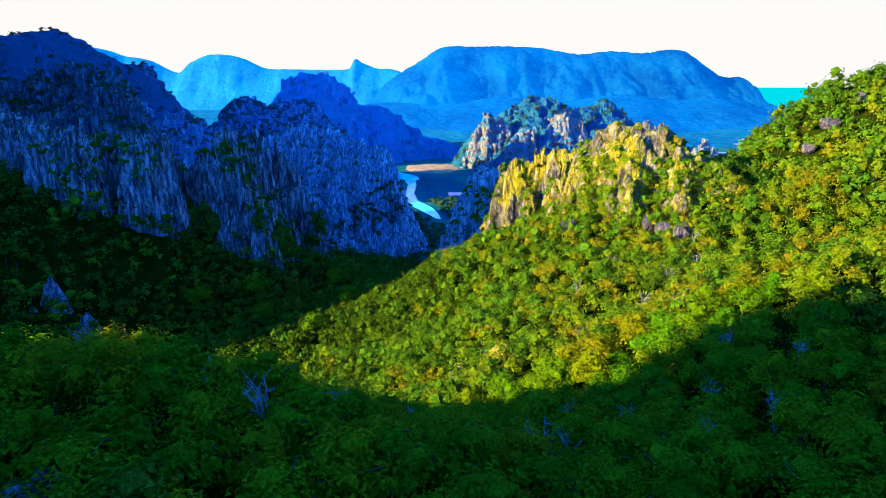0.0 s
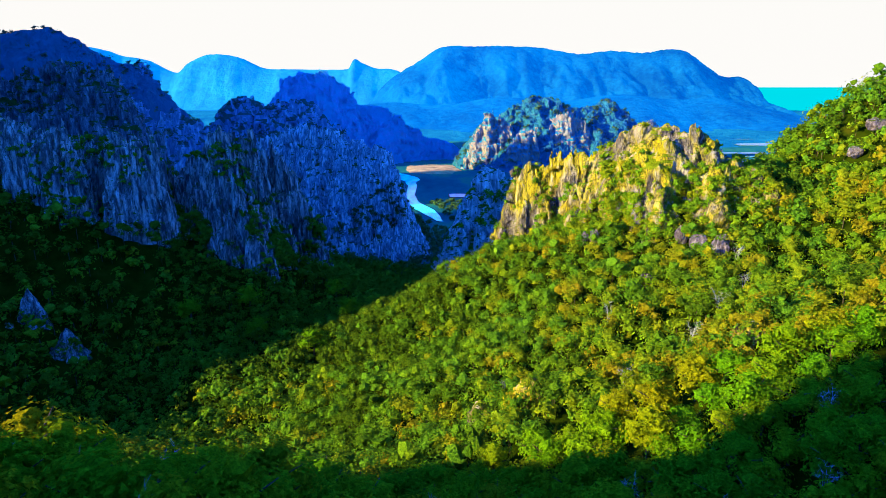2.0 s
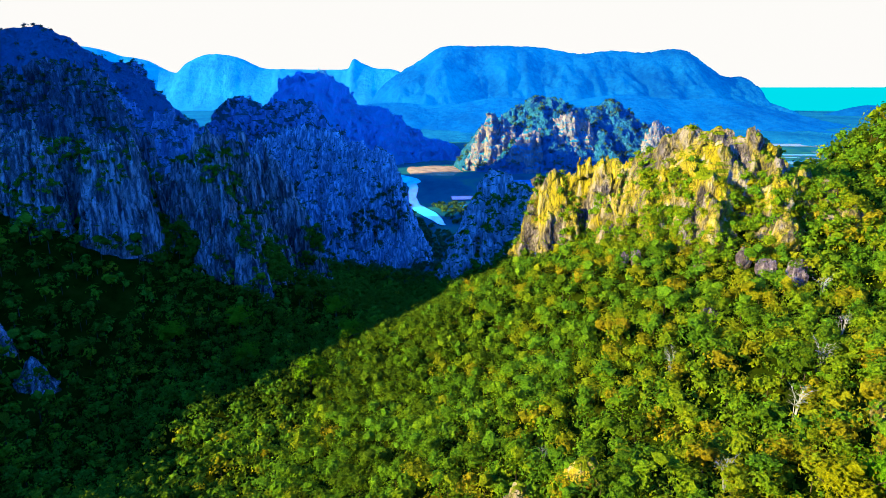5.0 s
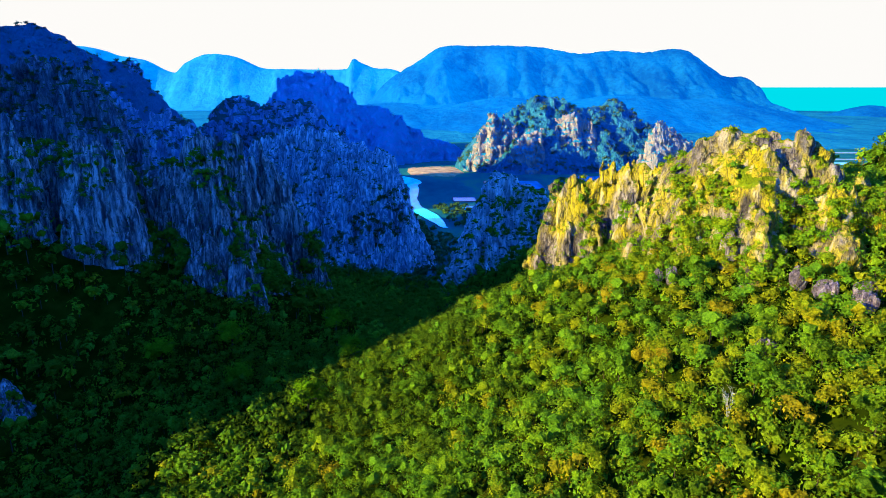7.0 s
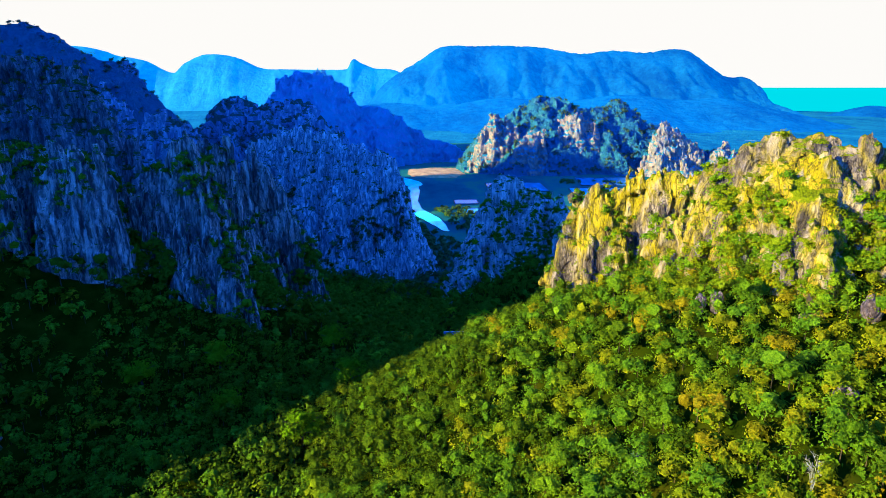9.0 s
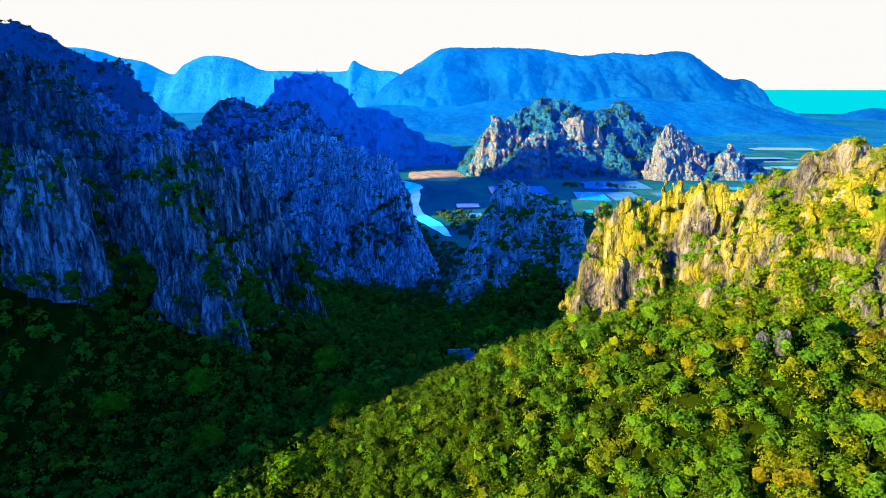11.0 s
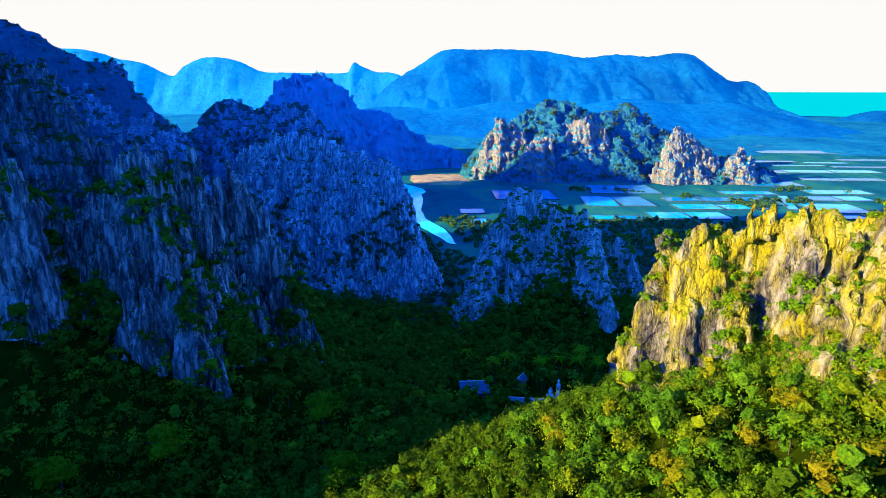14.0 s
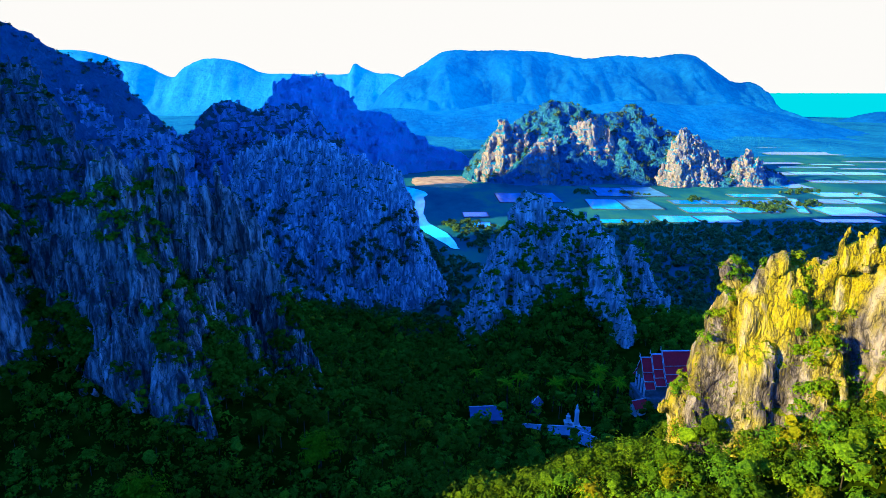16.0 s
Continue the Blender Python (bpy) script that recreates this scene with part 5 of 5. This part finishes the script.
def slab(bm, a, b, c, d, thick):
    """A plate with the corners a, b, c, d on top."""
    top = [Vector(p) for p in (a, b, c, d)]
    n = (top[1] - top[0]).cross(top[3] - top[0]).normalized() * thick
    vs = [bm.verts.new(p) for p in top] + [bm.verts.new(p - n) for p in top]
    for f in ((0, 1, 2, 3), (7, 6, 5, 4), (0, 4, 5, 1), (1, 5, 6, 2), (2, 6, 7, 3), (3, 7, 4, 0)):
        bm.faces.new([vs[i] for i in f])


def bar(bm, p, q, w):
    tube(bm, [p, q], [w, w], 4)


def level(x, y):
    return float(land(np.array([float(x)]), np.array([float(y)]))[0])


def temple_hall(x, y, turn):
    top = new("temple_hall")
    top.matrix_basis = pose(x, y, level(x, y) + 3.2, 0, 0, turn) @ Matrix.Scale(0.96, 4)
    bm = bmesh.new()
    box(bm, -12.5, 12.5, -5, 5, -3, 7)
    part("wall", bm, GREY_WALL, top)
    bm = bmesh.new()
    box(bm, -14.5, 14.5, -7, 7, -8, 0.8)
    part("plinth", bm, GREY_WALL, top)
    for x0, x1, ridge in ((-5.5, 5.5, 17.5), (-9.5, -5.6, 16.2), (5.6, 9.5, 16.2), (-13.5, -9.6, 14.9), (9.6, 13.5, 14.9)):
        for side in (-1, 1):
            for y0, z0, y1, z1 in ((0, 0, 3.1, -4.9), (2.8, -5.2, 5.0, -7.6), (4.7, -7.9, 7.3, -10.1)):
                bm = bmesh.new()
                corners = [(x0, side * y1, ridge + z1), (x1, side * y1, ridge + z1), (x1, side * y0, ridge + z0), (x0, side * y0, ridge + z0)]
                slab(bm, *(corners if side < 0 else corners[::-1]), 0.25)
                panel = part("roof_panel", bm, RED_TILE, top, "red tiled roof panel")
                bm = bmesh.new()
                bar(bm, corners[0], corners[1], 0.1)
                bar(bm, corners[1], corners[2], 0.1)
                bar(bm, corners[3], corners[0], 0.1)
                part("edging", bm, WHITE_WALL, panel, "white roof edging")
        bm = bmesh.new()
        bar(bm, (x0, 0, ridge + 0.1), (x1, 0, ridge + 0.1), 0.25)
        out = -1 if x0 < 0 else 1
        e = x0 if out < 0 else x1
        tube(bm, [(e, 0, ridge), (e + out * 0.7, 0, ridge + 0.5), (e + out * 0.5, 0, ridge + 1.4), (e + out * 0.9, 0, ridge + 2.2)], [0.3, 0.22, 0.14, 0.04], 5)
        part("ridge_finial", bm, WHITE_WALL, top, "white ridge with a curved finial")
    for e in (-13.0, 13.0):
        bm = bmesh.new()
        vs = [bm.verts.new(p) for p in ((e, -5, 6.5), (e, 5, 6.5), (e, 3, 9.8), (e, 0, 14.7), (e, -3, 9.8))]
        bm.faces.new(vs)
        bmesh.ops.solidify(bm, geom=bm.faces[:], thickness=0.3)
        part("gable", bm, GILT, top, "red and gilded gable board")
        for k in range(4):
            bm = bmesh.new()
            tube(bm, [(e, -4.5 + 3 * k, 0), (e, -4.5 + 3 * k, 7)], [0.45, 0.38], 8)
            part("column", bm, WHITE_WALL, top)
    tagged(top, "tall temple hall with a tiered red roof edged in white", "temple")


def low_hall(name, x, y, turn, length, width, wall, rise, roof, label, plaster=None):
    top = new(name)
    top.matrix_basis = pose(x, y, level(x, y), 0, 0, turn)
    bm = bmesh.new()
    box(bm, -length / 2 + 0.8, length / 2 - 0.8, -width / 2 + 0.8, width / 2 - 0.8, -3, wall)
    part("wall", bm, plaster or WHITE_WALL, top)
    for side in (-1, 1):
        bm = bmesh.new()
        cs = [(-length / 2, side * width / 2, wall - 0.3), (length / 2, side * width / 2, wall - 0.3), (length / 2, 0, wall + rise), (-length / 2, 0, wall + rise)]
        slab(bm, *(cs if side < 0 else cs[::-1]), 0.2)
        part("roof_panel", bm, roof, top)
    bm = bmesh.new()
    bar(bm, (-length / 2, 0, wall + rise + 0.05), (length / 2, 0, wall + rise + 0.05), 0.16)
    part("ridge_cap", bm, WHITE_WALL, top)
    for e in (-1, 1):
        bm = bmesh.new()
        xx = e * (length / 2 - 0.75)
        vs = [bm.verts.new(p) for p in ((xx, -width / 2 + 0.8, wall - 0.2), (xx, width / 2 - 0.8, wall - 0.2), (xx, 0, wall + rise - 0.25))]
        bm.faces.new(vs)
        bmesh.ops.solidify(bm, geom=bm.faces[:], thickness=0.2)
        part("gable", bm, plaster or WHITE_WALL, top)
    tagged(top, label, "building")


def statue(x, y, high):
    bm = bmesh.new()
    box(bm, -1.3, 1.3, -1.3, 1.3, -2, 1.2)
    tube(bm, [(0, 0, 1.2), (0, 0, high * 0.45), (0, 0, high * 0.72), (0, 0, high * 0.8), (0, 0, high * 0.9), (0, 0, high)], [0.95, 0.75, 0.85, 0.35, 0.42, 0.05], 10)
    ob = part("statue", bm, WHITE_WALL)
    ob.location = (x, y, level(x, y))
    tagged(ob, "tall white standing statue on a plinth", "statue")


def palm(seed):
    rng = np.random.default_rng(seed)
    top = new("palm")
    high = 11.0
    bm = bmesh.new()
    tube(bm, [(0, 0, -1), (0.3, 0, 4), (0.5, 0.2, 8), (0.5, 0.3, high)], [0.26, 0.2, 0.17, 0.15], 6)
    part("trunk", bm, BARK, top)
    for k in range(15):
        a, drop = k * 2.4, rng.uniform(0.1, 1.0)
        bm = bmesh.new()
        rows = []
        for s in np.linspace(0, 1, 6):
            r = 3.6 * s
            z = high + 1.3 * math.sin(s * 2.2) * (1.1 - drop) - 2.6 * drop * s * s
            w = 0.5 * math.sin(math.pi * min(s + 0.12, 1)) + 0.03
            o = Vector((0.5 + math.cos(a) * r, 0.3 + math.sin(a) * r, z))
            sd = Vector((-math.sin(a), math.cos(a), 0)) * w
            rows.append((bm.verts.new(o - sd - Vector((0, 0, w * 0.5))), bm.verts.new(o), bm.verts.new(o + sd - Vector((0, 0, w * 0.5)))))
        for r0, r1 in zip(rows, rows[1:]):
            bm.faces.new((r0[0], r0[1], r1[1], r1[0]))
            bm.faces.new((r0[1], r0[2], r1[2], r1[1]))
        part("frond", bm, LEAF_TREE, top)
    return tagged(top, "coconut palm with drooping fronds in the temple yard", "palm", "palms of the temple yard")


temple_hall(67.5, 349, 2)
low_hall("long_hall", 19, 324, -6, 23, 5.5, 1.0, 1.5, BLUE_ROOF, "long low hall with a pale blue-grey roof", GREY_WALL)
low_hall("side_hall", 28, 321, -40, 9, 7, 0.6, 1.9, BLUE_ROOF, "low side hall with a blue-grey roof", GREY_WALL)
low_hall("pavilion", -5, 328, 4, 11, 10, 2.6, 2.4, DARK_ROOF, "small pavilion with a dark blue roof among trees", GREY_WALL)
low_hall("gatehouse", 14, 339, 60, 6, 4.5, 4.0, 1.8, DARK_ROOF, "small grey gatehouse with a dark roof", GREY_WALL)
low_hall("monks_house", 52, 340, 20, 6, 5, 4.0, 2.0, RED_TILE, "small red-roofed house beside the temple stairs")
statue(27, 329, 9.0)
statue(24.5, 331, 4.5)


def yard_palms():
    rng = np.random.default_rng(66)
    kinds = [palm(400), palm(401)]
    for i, (x, y) in enumerate([(21, 343), (30, 346), (36, 344), (-6, 352), (4, 339), (25, 350), (40, 350), (44, 342), (10, 348)]):
        m = pose(x, y, level(x, y), rng.uniform(-4, 4), rng.uniform(-4, 4), rng.uniform(0, 360)) @ Matrix.Scale(rng.uniform(0.85, 1.2), 4)
        if i < 2:
            kinds[i].matrix_basis = m
        else:
            copy_thing(kinds[i % 2], m)


yard_palms()
